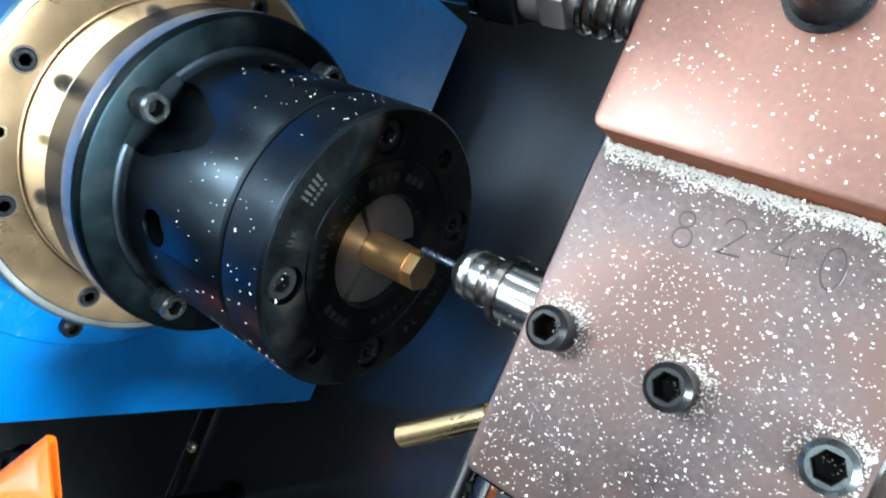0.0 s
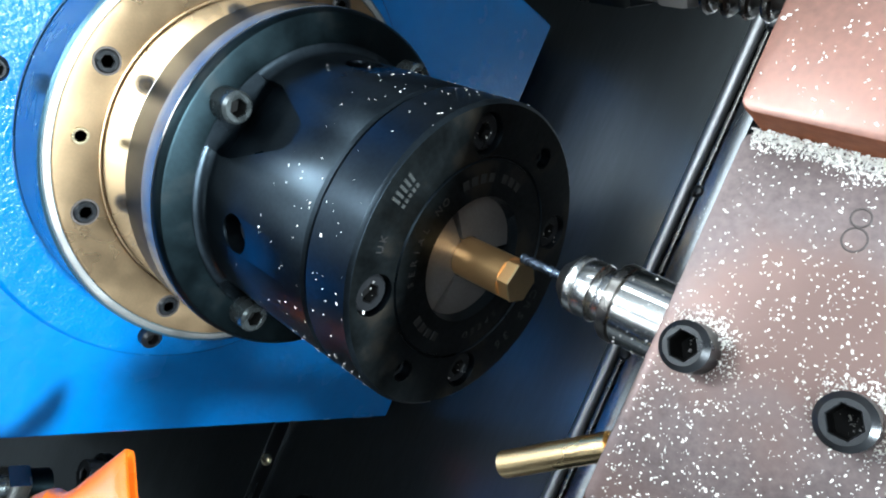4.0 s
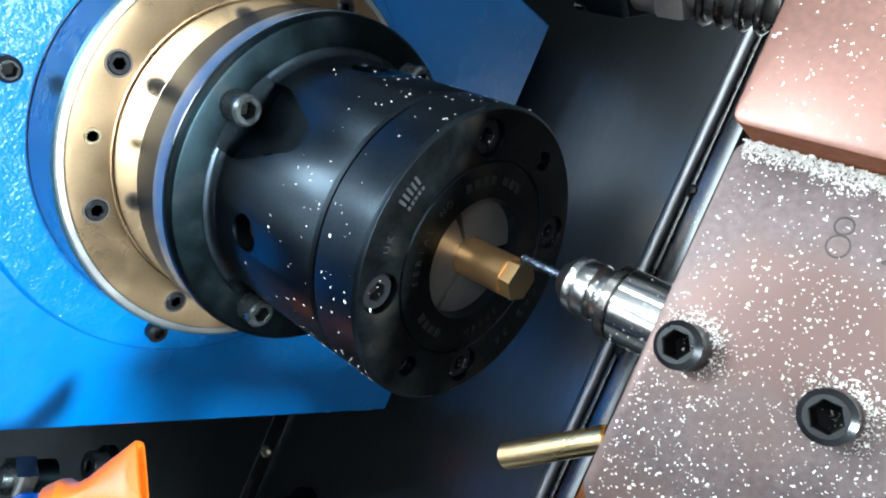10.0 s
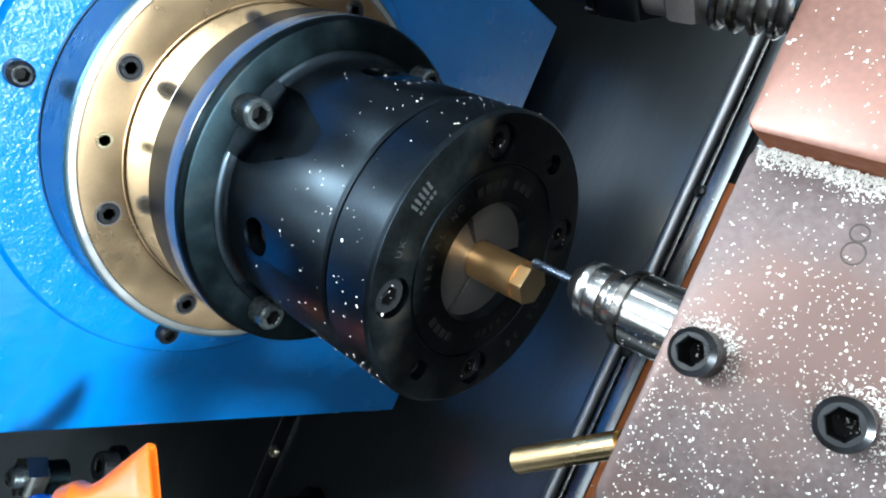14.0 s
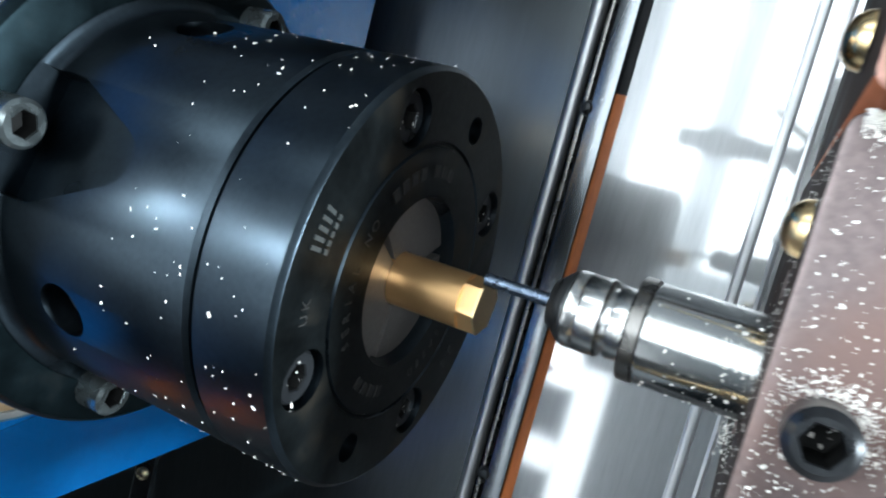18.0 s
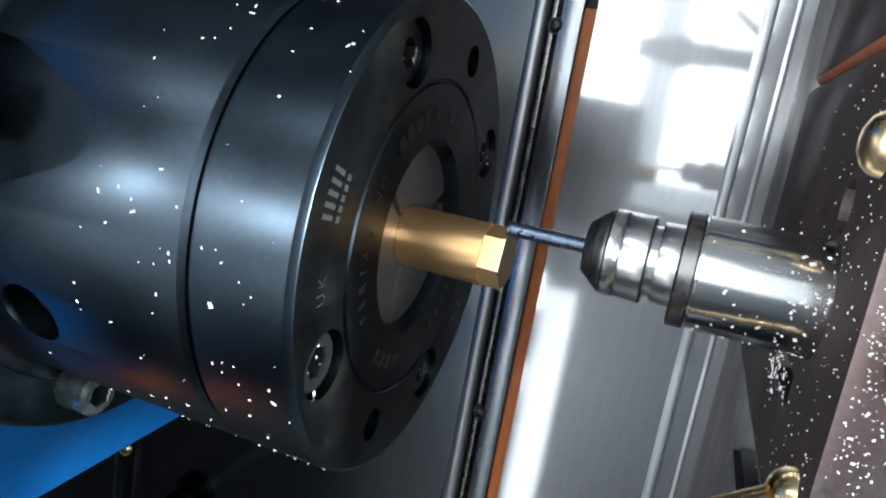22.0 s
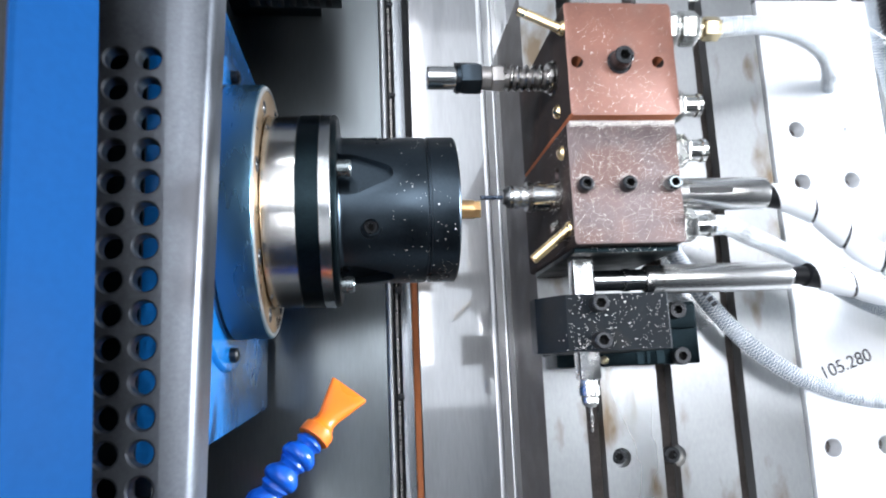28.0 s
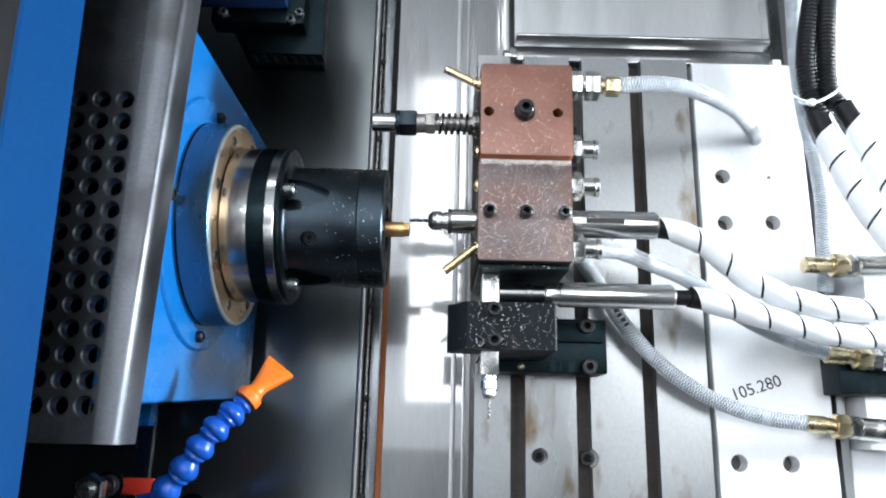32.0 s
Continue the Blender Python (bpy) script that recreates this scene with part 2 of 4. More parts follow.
CUTTER = material("blue_grey_carbide", (0.10, 0.128, 0.175), 0.22, 0.9, 300, 0.15, 0.05, 1500)
INK = material("black_stamp_ink", (0.02, 0.02, 0.025), 0.6, 0.0, 300, 0.3, 0.0, 900)
PALE = material("pale_laser_mark", (0.026, 0.030, 0.030), 0.5, 0.0, 500, 0.2, 0.0, 900)
MARK = material("faint_engraved_mark", (0.016, 0.016, 0.016), 0.5, 0.0, 500, 0.3, 0.0, 900)
STAMP = material("stamped_groove", (0.055, 0.042, 0.039), 0.5, 0.0, 300, 0.3, 0.0, 900)
WALL = material("grey_enclosure_paint", (0.16, 0.17, 0.18), 0.45, 0.0, 5, 0.1, 0.1, 200)
ROOF = material("pale_ceiling_paint", (0.4, 0.42, 0.44), 0.7, 0.0, 3, 0.08, 0.05, 100)
# ---- shapes
def circle(n, r, turn=0.0):
    return [(r * math.cos(2 * math.pi * k / n + turn), r * math.sin(2 * math.pi * k / n + turn)) for k in range(n)]


def box(x0, x1, y0, y1, z0, z1, bevel=0.0, segments=2):
    bm = bmesh.new()
    m = Matrix.Translation(((x0 + x1) / 2, (y0 + y1) / 2, (z0 + z1) / 2)) @ Matrix.Diagonal((x1 - x0, y1 - y0, z1 - z0, 1))
    bmesh.ops.create_cube(bm, size=1, matrix=m)
    if bevel:
        bmesh.ops.bevel(bm, geom=list(bm.edges), offset=bevel, segments=segments, affect="EDGES", profile=0.6)
    return bm


def lathe(profile, n=64, m=Matrix(), closed=True):
    """Turns (x, r) round the x axis."""
    bm = bmesh.new()
    rings = [[bm.verts.new(m @ Vector((x, r * math.sin(2 * math.pi * k / n), r * math.cos(2 * math.pi * k / n)))) for k in range(n)] for x, r in profile]
    for a, b in zip(rings, rings[1:]):
        for k in range(n):
            bm.faces.new((a[k], a[(k + 1) % n], b[(k + 1) % n], b[k]))
    if closed == "ring":
        a, b = rings[-1], rings[0]
        for k in range(n):
            bm.faces.new((a[k], a[(k + 1) % n], b[(k + 1) % n], b[k]))
    elif closed:
        bm.faces.new(rings[0])
        bm.faces.new(rings[-1])
    return bm


def prism(outline, x0, x1, m=Matrix(), chamfer=0.0):
    """A (y, z) outline drawn out along x."""
    bm = bmesh.new()
    steps = [(x0, 1.0), (x1, 1.0)]
    if chamfer:
        steps = [(x0, 1 - chamfer), (x0 + (x1 - x0) * 0.12, 1.0), (x1 - (x1 - x0) * 0.12, 1.0), (x1, 1 - chamfer)]
    rings = [[bm.verts.new(m @ Vector((x, y * s, z * s))) for y, z in outline] for x, s in steps]
    k = len(outline)
    for a, b in zip(rings, rings[1:]):
        for i in range(k):
            bm.faces.new((a[i], a[(i + 1) % k], b[(i + 1) % k], b[i]))
    bm.faces.new(rings[0])
    bm.faces.new(rings[-1])
    return bm


def hexagon(af, turn=0.0):
    return circle(6, af / math.sqrt(3), turn)


def extrude_y(outline, y0, y1):
    """An (x, z) outline drawn out along y."""
    return prism([(x, z) for x, z in outline], y0, y1, Matrix(((0, 1, 0, 0), (1, 0, 0, 0), (0, 0, 1, 0), (0, 0, 0, 1))))


def joined(*bms):
    out = bmesh.new()
    for b in bms:
        me = bpy.data.meshes.new("join")
        b.to_mesh(me)
        b.free()
        out.from_mesh(me)
        bpy.data.meshes.remove(me)
    return out


def moved(bm, m):
    bmesh.ops.transform(bm, matrix=m, verts=bm.verts)
    return bm


def cut(bm, *cutters):
    """Takes the cutters away from bm."""
    obs = []
    for b in (bm, joined(*cutters)):
        bmesh.ops.recalc_face_normals(b, faces=b.faces)
        me = bpy.data.meshes.new("cut")
        b.to_mesh(me)
        b.free()
        obs.append(new("cut", me))
    mod = obs[0].modifiers.new("cut", "BOOLEAN")
    mod.operation, mod.object, mod.solver = "DIFFERENCE", obs[1], "EXACT"
    bpy.context.view_layer.update()
    me = bpy.data.meshes.new_from_object(obs[0].evaluated_get(bpy.context.evaluated_depsgraph_get()))
    out = bmesh.new()
    out.from_mesh(me)
    for o in obs:
        bpy.data.objects.remove(o)
    bpy.data.meshes.remove(me)
    return out


def spline(points, n=12):
    """A smooth line through the points."""
    p = [Vector(q) for q in points]
    p = [2 * p[0] - p[1]] + p + [2 * p[-1] - p[-2]]
    out = []
    for i in range(1, len(p) - 2):
        for k in range(n):
            t = k / n
            a, b, c, d = p[i - 1:i + 3]
            out.append(0.5 * (2 * b + (c - a) * t + (2 * a - 5 * b + 4 * c - d) * t * t + (3 * b - a - 3 * c + d) * t ** 3))
    return out + [p[-2]]


def frames_of(line):
    """Place, two cross directions and length so far, for each point of a line."""
    out, up, run = [], None, 0.0
    for i, q in enumerate(line):
        d = (line[min(i + 1, len(line) - 1)] - line[max(i - 1, 0)]).normalized()
        if up is None:
            up = d.orthogonal().normalized()
        up = (up - d * up.dot(d)).normalized()
        if i:
            run += (q - line[i - 1]).length
        out.append((q, up, d.cross(up), run))
    return out


def tube(line, radius, n=12, caps=True):
    bm = bmesh.new()
    rings = []
    for q, u, v, s in frames_of(line):
        r = radius(s) if callable(radius) else radius
        rings.append([bm.verts.new(q + (u * c + v * w) * r) for c, w in circle(n, 1.0)])
    for a, b in zip(rings, rings[1:]):
        for k in range(n):
            bm.faces.new((a[k], a[(k + 1) % n], b[(k + 1) % n], b[k]))
    if caps:
        bm.faces.new(rings[0])
        bm.faces.new(rings[-1])
    return bm


def at_run(fr, s):
    """The frame at length s along a framed line."""
    for a, b in zip(fr, fr[1:]):
        if s <= b[3]:
            t = (s - a[3]) / max(b[3] - a[3], 1e-9)
            return a[0].lerp(b[0], t), a[1].lerp(b[1], t).normalized(), a[2].lerp(b[2], t).normalized()
    return fr[-1][:3]


def spiral_ribbon(line, radius, pitch, cover, thick, per_turn=16):
    """A flat band wound round a line, leaving a narrow gap from turn to turn."""
    fr = frames_of(line)
    bm = bmesh.new()
    total = fr[-1][3]
    count = int((total - pitch * cover) / pitch * per_turn)
    rows = []
    for i in range(count + 1):
        a = 2 * math.pi * i / per_turn
        s = i * pitch / per_turn
        row = []
        for k, r in ((0, radius), (0.25, radius + thick), (0.75, radius + thick), (1, radius)):
            q, u, v = at_run(fr, min(s + k * cover * pitch, total))
            row.append(bm.verts.new(q + (u * math.cos(a) + v * math.sin(a)) * r))
        rows.append(row)
    for a, b in zip(rows, rows[1:]):
        for k in range(3):
            bm.faces.new((a[k], b[k], b[k + 1], a[k + 1]))
    return bm


def braid(line, radius, pitch, strands=6, r=0.00035, per_turn=14):
    """Crossing threads round a hose."""
    fr = frames_of(line)
    total = fr[-1][3]
    out = []
    for way in (1, -1):
        for k in range(strands):
            pts = []
            for i in range(int(total / pitch * per_turn) + 1):
                s = i * pitch / per_turn
                q, u, v = at_run(fr, s)
                a = way * 2 * math.pi * i / per_turn + 2 * math.pi * k / strands
                pts.append(q + (u * math.cos(a) + v * math.sin(a)) * radius)
            out.append(tube(pts, r, 3, False))
    return joined(*out)


def coil(x0, x1, radius, wire, turns, m):
    pts = [m @ Vector((x0 + (x1 - x0) * i / (turns * 16), radius * math.sin(i * math.pi / 8), radius * math.cos(i * math.pi / 8))) for i in range(turns * 16 + 1)]
    return tube(pts, wire, 8)


def socket_head(r, h, af, depth, n=24, chamfer=0.0006, m=Matrix()):
    """A cap screw's head along +x from 0 to h, with a hexagon socket."""
    bm = bmesh.new()

    def ring(x, pts):
        return [bm.verts.new(m @ Vector((x, y, z))) for y, z in pts]

    ho = []
    for k in range(n):
        a = 2 * math.pi * k / n
        w = (a + math.pi / 6) % (math.pi / 3) - math.pi / 6
        ho.append((af / 2 / math.cos(w) * math.cos(a), af / 2 / math.cos(w) * math.sin(a)))
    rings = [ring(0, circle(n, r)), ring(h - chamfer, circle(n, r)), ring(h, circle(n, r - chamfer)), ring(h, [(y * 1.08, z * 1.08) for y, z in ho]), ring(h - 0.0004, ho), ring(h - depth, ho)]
    # socket walls and floor take index 1, the black painted for shade
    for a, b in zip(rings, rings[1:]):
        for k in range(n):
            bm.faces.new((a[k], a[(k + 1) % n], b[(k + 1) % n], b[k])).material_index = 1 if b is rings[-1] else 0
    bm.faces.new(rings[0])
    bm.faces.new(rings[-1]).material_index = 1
    return bm


UP = pose(0, 0, 0, 0, -90, 0)      # turns +x to +z
DOWN_Y = pose(0, 0, 0, 0, 0, -90)  # turns +x to -y


def mesh_of(name, bm, mat, angle=34):
    me = bpy.data.meshes.new(name)
    bmesh.ops.recalc_face_normals(bm, faces=bm.faces)
    bm.to_mesh(me)
    bm.free()
    me.materials.append(mat)
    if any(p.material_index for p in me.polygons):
        me.materials.append(RECESS_SHADE)  # shade in the sockets, painted black
    me.shade_smooth()
    me.set_sharp_from_angle(angle=radians(angle))
    return me


def part(name, bm, mat, parent=None, label="", angle=34):
    me = bm if isinstance(bm, bpy.types.Mesh) else mesh_of(name, bm, mat, angle)
    ob = new(name, me)
    if parent:
        ob.parent = parent
        ob.matrix_parent_inverse = parent.matrix_basis.inverted()
    if label:
        tagged(ob, label)
    return ob


def thing(name, label, category, at=(0, 0, 0), group="", kind=""):
    ob = new(name)
    ob.empty_display_size = 0.01
    ob.location = at
    return tagged(ob, label, category, group, kind)


def lettering(name, text, size, m, mat, parent, label="", depth=0.00012, align="CENTER", space=1.0):
    cu = bpy.data.curves.new(name, "FONT")
    cu.body, cu.size, cu.align_x, cu.align_y, cu.extrude, cu.space_character = text, size, align, "CENTER", depth, space
    tmp = new("tmp", cu)
    bpy.context.view_layer.update()
    me = bpy.data.meshes.new_from_object(tmp.evaluated_get(bpy.context.evaluated_depsgraph_get()))
    bpy.data.objects.remove(tmp)
    me.materials.clear()
    me.materials.append(mat)
    me.transform(m)
    ob = new(name, me)
    ob.parent = parent
    ob.matrix_parent_inverse = parent.matrix_basis.inverted()
    if label:
        tagged(ob, label)
    return ob


def face_m(x, r, a, spin=0.0):
    """A pose on a disc that looks along +x: at radius r, angle a from +z towards +y, its y axis outwards."""
    t = radians(a)
    out = Vector((0, math.sin(t), math.cos(t)))
    right = out.cross(Vector((1, 0, 0)))
    m = Matrix((right, out, (1, 0, 0))).transposed().to_4x4()
    m.translation = Vector((x, r * math.sin(t), r * math.cos(t)))
    return m @ pose(0, 0, 0, 0, 0, spin)


def swarf(name, spots, size, label, mat=None):
    """Loose chips: one small bent flake at each (place, normal)."""
    rnd = random.Random(len(spots) + 7)
    vs, fs = [], []
    for q, nrm in spots:
        q, nrm = Vector(q), Vector(nrm).normalized()
        u = nrm.orthogonal().normalized()
        u = (Matrix.Rotation(rnd.uniform(0, 6.28), 3, nrm) @ u)
        v = nrm.cross(u)
        a = size * rnd.uniform(0.35, 1.4) * (1.9 if rnd.random() < 0.15 else 1)
        b = a * rnd.uniform(0.35, 0.75)
        h = size * rnd.uniform(0.25, 0.6)
        k = len(vs)
        vs += [tuple(q + u * -a * 0.5 + v * -b * 0.4), tuple(q + u * a * 0.45 + v * -b * 0.5), tuple(q + u * a * 0.5 + v * b * 0.5), tuple(q + u * -a * 0.4 + v * b * 0.45), tuple(q + nrm * h + u * a * rnd.uniform(-0.2, 0.2)), tuple(q + nrm * h * 0.8 + u * a * 0.25 + v * b * 0.2)]
        fs += [(k, k + 1, k + 4), (k + 1, k + 2, k + 5), (k + 1, k + 5, k + 4), (k + 2, k + 3, k + 5), (k + 3, k + 4, k + 5), (k + 3, k, k + 4)]
    me = bpy.data.meshes.new(name)
    me.from_pydata(vs, [], fs)
    me.materials.append(mat or SWARF)
    return tagged(new(name, me), label, "metal chips", kind="stuff")
# ---- structure: tray, way covers, slide table, enclosure
def setting(name, bm, mat, label, category, angle=34):
    return tagged(part(name, bm, mat, angle=angle), label, category, kind="structure")


setting("floor", box(-1.4, -0.0445, -1.2, 1.2, -0.232, -0.2185), TRAY, "dark oily stainless chip tray under the spindle", "tray")
tagged(part("trim", box(-0.2785, -0.262, -1.2, -0.15, -0.2185, -0.2145, 0.0015), STRIP), "narrow cover strip over a joint of the tray", "strip", kind="structure")
# rolled lip, dark groove and flat strip where tray and way cover meet
lip = lathe([(-1.2, 0.0042), (1.2, 0.0042)], 24, Matrix.Translation((-0.0426, 0, -0.2202)) @ pose(0, 0, 0, 0, 0, 90))
setting("tray_lip", lip, LIP, "bright rolled edge of the chip tray", "edge trim")
# the groove's shade is put in as a black floor
setting("tray_groove", box(-0.0445, -0.0318, -1.2, 1.2, -0.232, -0.2245), RUBBER, "black floor of the groove beside the tray, coloured as its shade", "seal")
setting("groove_strip", box(-0.0368, -0.0345, -1.2, 1.2, -0.2245, -0.2185, 0.0004), SPRING, "thin dark steel strip standing in the groove", "strip")
setting("cover_strip", box(-0.0318, -0.0214, -1.2, 1.2, -0.232, -0.2165, 0.0006), STRIP, "flat grey steel strip beside the way cover", "strip")
setting("gasket", box(-0.0207, -0.0147, -1.2, 0.083, -0.232, -0.2163, 0.0008), ORANGE_STRIP, "rusty orange rubber gasket along the way cover", "gasket")
# a black block stands for the shade where the gasket ends
setting("gasket_gap", box(-0.0214, -0.0142, 0.0835, 1.2, -0.232, -0.2245), RUBBER, "black block for the shade in the gap beyond the gasket", "gap")
cover = [(-0.0142, -0.232), (-0.0142, -0.213), (0.0578, -0.213), (0.0592, -0.2126), (0.0606, -0.2125), (0.062, -0.2126), (0.0634, -0.213), (0.0705, -0.213), (0.072, -0.2126), (0.0735, -0.213), (0.0786, -0.213), (0.0786, -0.232)]
ways = setting("way_cover", extrude_y(cover, -1.2, 1.2), SHEET, "bright stainless way cover with two pressed ridges", "way cover", 6)
ways.data.materials.append(LIP)
for p in ways.data.polygons:  # the ridges are rubbed dull
    if 0.5 < p.normal.z < 0.99999 and p.center.x > 0.05:
        p.material_index = 1
# slide table with three T-slots
z0 = -0.1013
out = [(0.0787, -0.232), (0.0787, z0)]
for a, b in ((0.1126, 0.1267), (0.1748, 0.1884), (0.2381, 0.2512)):
    out += [(a, z0), (a, -0.115), (a - 0.005, -0.115), (a - 0.005, -0.125), (b + 0.005, -0.125), (b + 0.005, -0.115), (b, -0.115), (b, z0)]
out += [(0.3, z0), (0.3, -0.232)]
slab = cut(extrude_y(out, -0.8, 0.2239), *[lathe([(0, 0.0078), (0.02, 0.0078)], 24, Matrix.Translation((x, y, -0.113)) @ UP) for x, y in ((0.1397, -0.1856), (0.1397, 0.0225), (0.2163, -0.295))], *[lathe([(0, 0.0092), (0.03, 0.0092)], 24, Matrix.Translation((x, y, -0.109)) @ UP) for x, y in ((0.1851, -0.1865),)])
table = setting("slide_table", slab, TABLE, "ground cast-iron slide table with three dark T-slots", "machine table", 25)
# the left side takes the darker slot colour
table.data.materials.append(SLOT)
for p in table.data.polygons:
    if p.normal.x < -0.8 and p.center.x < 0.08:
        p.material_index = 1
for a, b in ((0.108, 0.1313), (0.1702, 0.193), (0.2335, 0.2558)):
    part("slot_floor", box(a, b, -0.8, 0.223, -0.1252, -0.1235), SLOT, table, "dark brown bottom of a T-slot")
for x, y, r in ((0.1397, -0.1856, 0.0058), (0.1851, -0.1865, 0.0068)):
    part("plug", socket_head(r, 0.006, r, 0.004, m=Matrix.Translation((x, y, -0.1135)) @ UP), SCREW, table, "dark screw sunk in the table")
holes = [(0.331, 0.0945), (0.33, 0.045), (0.3785, 0.0463), (0.3255, -0.1875), (0.374, -0.1874), (0.3785, 0.0945)]
plate = cut(box(0.307, 0.4175, -0.8, 0.223, -0.16, -0.105, 0.0008, 1), *[lathe([(0, 0.0078), (0.03, 0.0078)], 24, Matrix.Translation((x, y, -0.1225)) @ UP) for x, y in holes[:5]], lathe([(0, 0.0022), (0.03, 0.0022)], 16, Matrix.Translation((*holes[5], -0.1225)) @ UP))
sub = setting("sub_plate", plate, ALU, "bright milled aluminium plate with drilled holes", "plate", 25)
# dark discs paint the shade at the bottom of the holes
for x, y in holes[:5]:
    part("hole_floor", lathe([(0, 0.0077), (0.001, 0.0077)], 20, Matrix.Translation((x, y, -0.1221)) @ UP), SLOT, sub, "bottom of a drilled hole, darkened as its shade")
part("notch_block", box(0.395, 0.4035, 0.223, 0.2295, -0.118, -0.1055), ALU, sub)
lettering("stamped_number", "105.280", 0.0158, Matrix.Translation((0.347, -0.1187, -0.1048)) @ pose(0, 0, 0, 0, 0, 18), INK, sub, "number stamped in black ink", 0.0002)
setting("side_rail", joined(box(0.4155, 0.423, -0.8, 0.33, -0.2, -0.122), box(0.428, 0.436, -0.8, 0.33, -0.2, -0.116)), TABLE, "two narrow machined steel rails", "rail")
# shade between plate and rails, put in as a dark block
setting("rail_gap", box(0.4175, 0.442, -0.8, 0.33, -0.2, -0.145), SLOT, "dark block for the shade between the plate and the rails", "gap")
setting("side_plate", box(0.442, 1.25, -1.2, 0.7, -0.2, -0.126, 0.001, 1), ALU, "pale machined plate beside the rails", "plate")
# rear sheet-metal cover with a turned-up lip
rear = thing("rear_cover", "grey sheet-metal cover with a turned-up front lip behind the table", "cover", (0.24, 0.3, -0.1))
part("top_sheet", box(0.118, 0.386, 0.2435, 0.63, -0.111, -0.107), LIP, rear)
part("front_lip", box(0.118, 0.386, 0.241, 0.2435, -0.111, -0.088, 0.0008), SHEET, rear, "bright folded lip")
part("side_fold", box(0.386, 0.388, 0.241, 0.63, -0.111, -0.092), SHEET, rear)
part("foot_strip", box(0.114, 0.396, 0.226, 0.241, -0.116, -0.1122, 0.0008), SHEET, rear)
part("clip", box(0.1075, 0.121, 0.226, 0.232, -0.112, -0.1065, 0.0006), NICKEL, rear)
part("side_post", box(0.106, 0.112, 0.233, 0.63, -0.16, -0.106, 0.0006), SHEET, rear)
setting("rear_tray", box(0.0787, 0.442, 0.2249, 1.2, -0.232, -0.16), SHEET, "stainless tray behind the slide table", "tray")
# enclosure round the machine
setting("wall_north", box(-1.4, 1.3, 0.95, 0.99, -0.232, 1.1), WALL, "grey painted back wall of the enclosure", "wall")
setting("wall_east", box(1.25, 1.29, -1.2, 0.95, -0.232, 1.1), WALL, "grey painted end wall of the enclosure", "wall")
setting("wall_west", box(-1.44, -1.4, -1.2, 0.99, -0.232, 1.1), WALL, "grey painted end wall of the enclosure", "wall")
setting("wall_south", box(-1.4, 1.29, -1.24, -1.2, -0.232, 0.2), WALL, "grey painted front panel under the door opening", "wall")
setting("ceiling", box(-2.6, 2.6, -2.6, 2.6, 2.4, 2.44), ROOF, "pale workshop ceiling", "ceiling")
for y in (-0.235, -0.1329, -0.0292, 0.0731, 0.175, 0.277, -0.337):
    s = thing("seam_screw", "small round-headed steel screw in the tray groove", "screw", (-0.0335, y, -0.2175), "screws along the tray groove")
    part("head", lathe([(0, 0.0033), (0.0012, 0.0033), (0.0024, 0.0024), (0.0028, 0.0008)], 16, Matrix.Translation((-0.0335, y, -0.2176)) @ UP), SCREW, s)
    part("washer", lathe([(-0.0005, 0.0042), (0, 0.0042)], 16, Matrix.Translation((-0.0335, y, -0.2175)) @ UP), SCREW, s)
fb = thing("floor_screw", "small brass-coloured screw in the joint strip of the tray", "screw", (-0.2702, -0.2366, -0.2145), "screws in the joint strip")
part("head", lathe([(0, 0.0045), (0.0018, 0.0045), (0.0032, 0.003), (0.0036, 0.001)], 18, Matrix.Translation((-0.2702, -0.2366, -0.2145)) @ UP), FITTING, fb)
part("slot", box(-0.2738, -0.2666, -0.2371, -0.2361, -0.2113, -0.2107), SLOT, fb)
# ---- headstock
head = thing("headstock", "glossy blue painted headstock with a round spindle boss", "headstock", (-0.35, 0, -0.175))
casting = prism([(-0.1536, 0.124), (-0.1368, -0.19), (0.1425, -0.19), (0.1425, 0.124)], -0.62, -0.1558)
bmesh.ops.bevel(casting, geom=list(casting.edges), offset=0.003, segments=3, affect="EDGES", profile=0.6)
part("casting", casting, BLUE, head)
part("boss", lathe([(-0.1566, 0.1068), (-0.1556, 0.1064), (-0.1534, 0.1056), (-0.1526, 0.1046), (-0.1526, 0.088)], 96), BLUE_TEXTURED, head, "raised round boss in textured blue paint")
part("foot_bracket", box(-0.285, -0.247, -0.167, -0.1368, -0.18, -0.162, 0.0015), BLUE, head)
part("bracket_bolt", socket_head(0.0055, 0.006, 0.005, 0.004, m=Matrix.Translation((-0.268, -0.155, -0.162)) @ UP), SCREW, head, "black socket-head bolt")
for a in (-2.7, 85.7, 177, -89.2):
    part("boss_screw", socket_head(0.0048, 0.0055, 0.0045, 0.004, chamfer=0.0014, m=face_m(-0.1526, 0.0951, a) @ UP), SCREW, head, "black socket-head screw")
drum = part("spindle_drum", lathe([(-0.1526, 0.0852), (-0.1512, 0.0852), (-0.1512, 0.0815), (-0.149, 0.0815), (-0.149, 0.0852), (-0.1268, 0.0852), (-0.1262, 0.0845), (-0.1262, 0.08), (-0.1275, 0.08)], 128), DRUM, head, "blue-grey steel spindle housing drum")
ring = part("end_ring", lathe([(-0.1305, 0.0811), (-0.1258, 0.0811), (-0.1254, 0.0808), (-0.1254, 0.0664), (-0.1257, 0.0655), (-0.1266, 0.06505), (-0.1305, 0.0650)], 128, closed="ring"), BRASS_RING, head, "brushed bronze end ring")
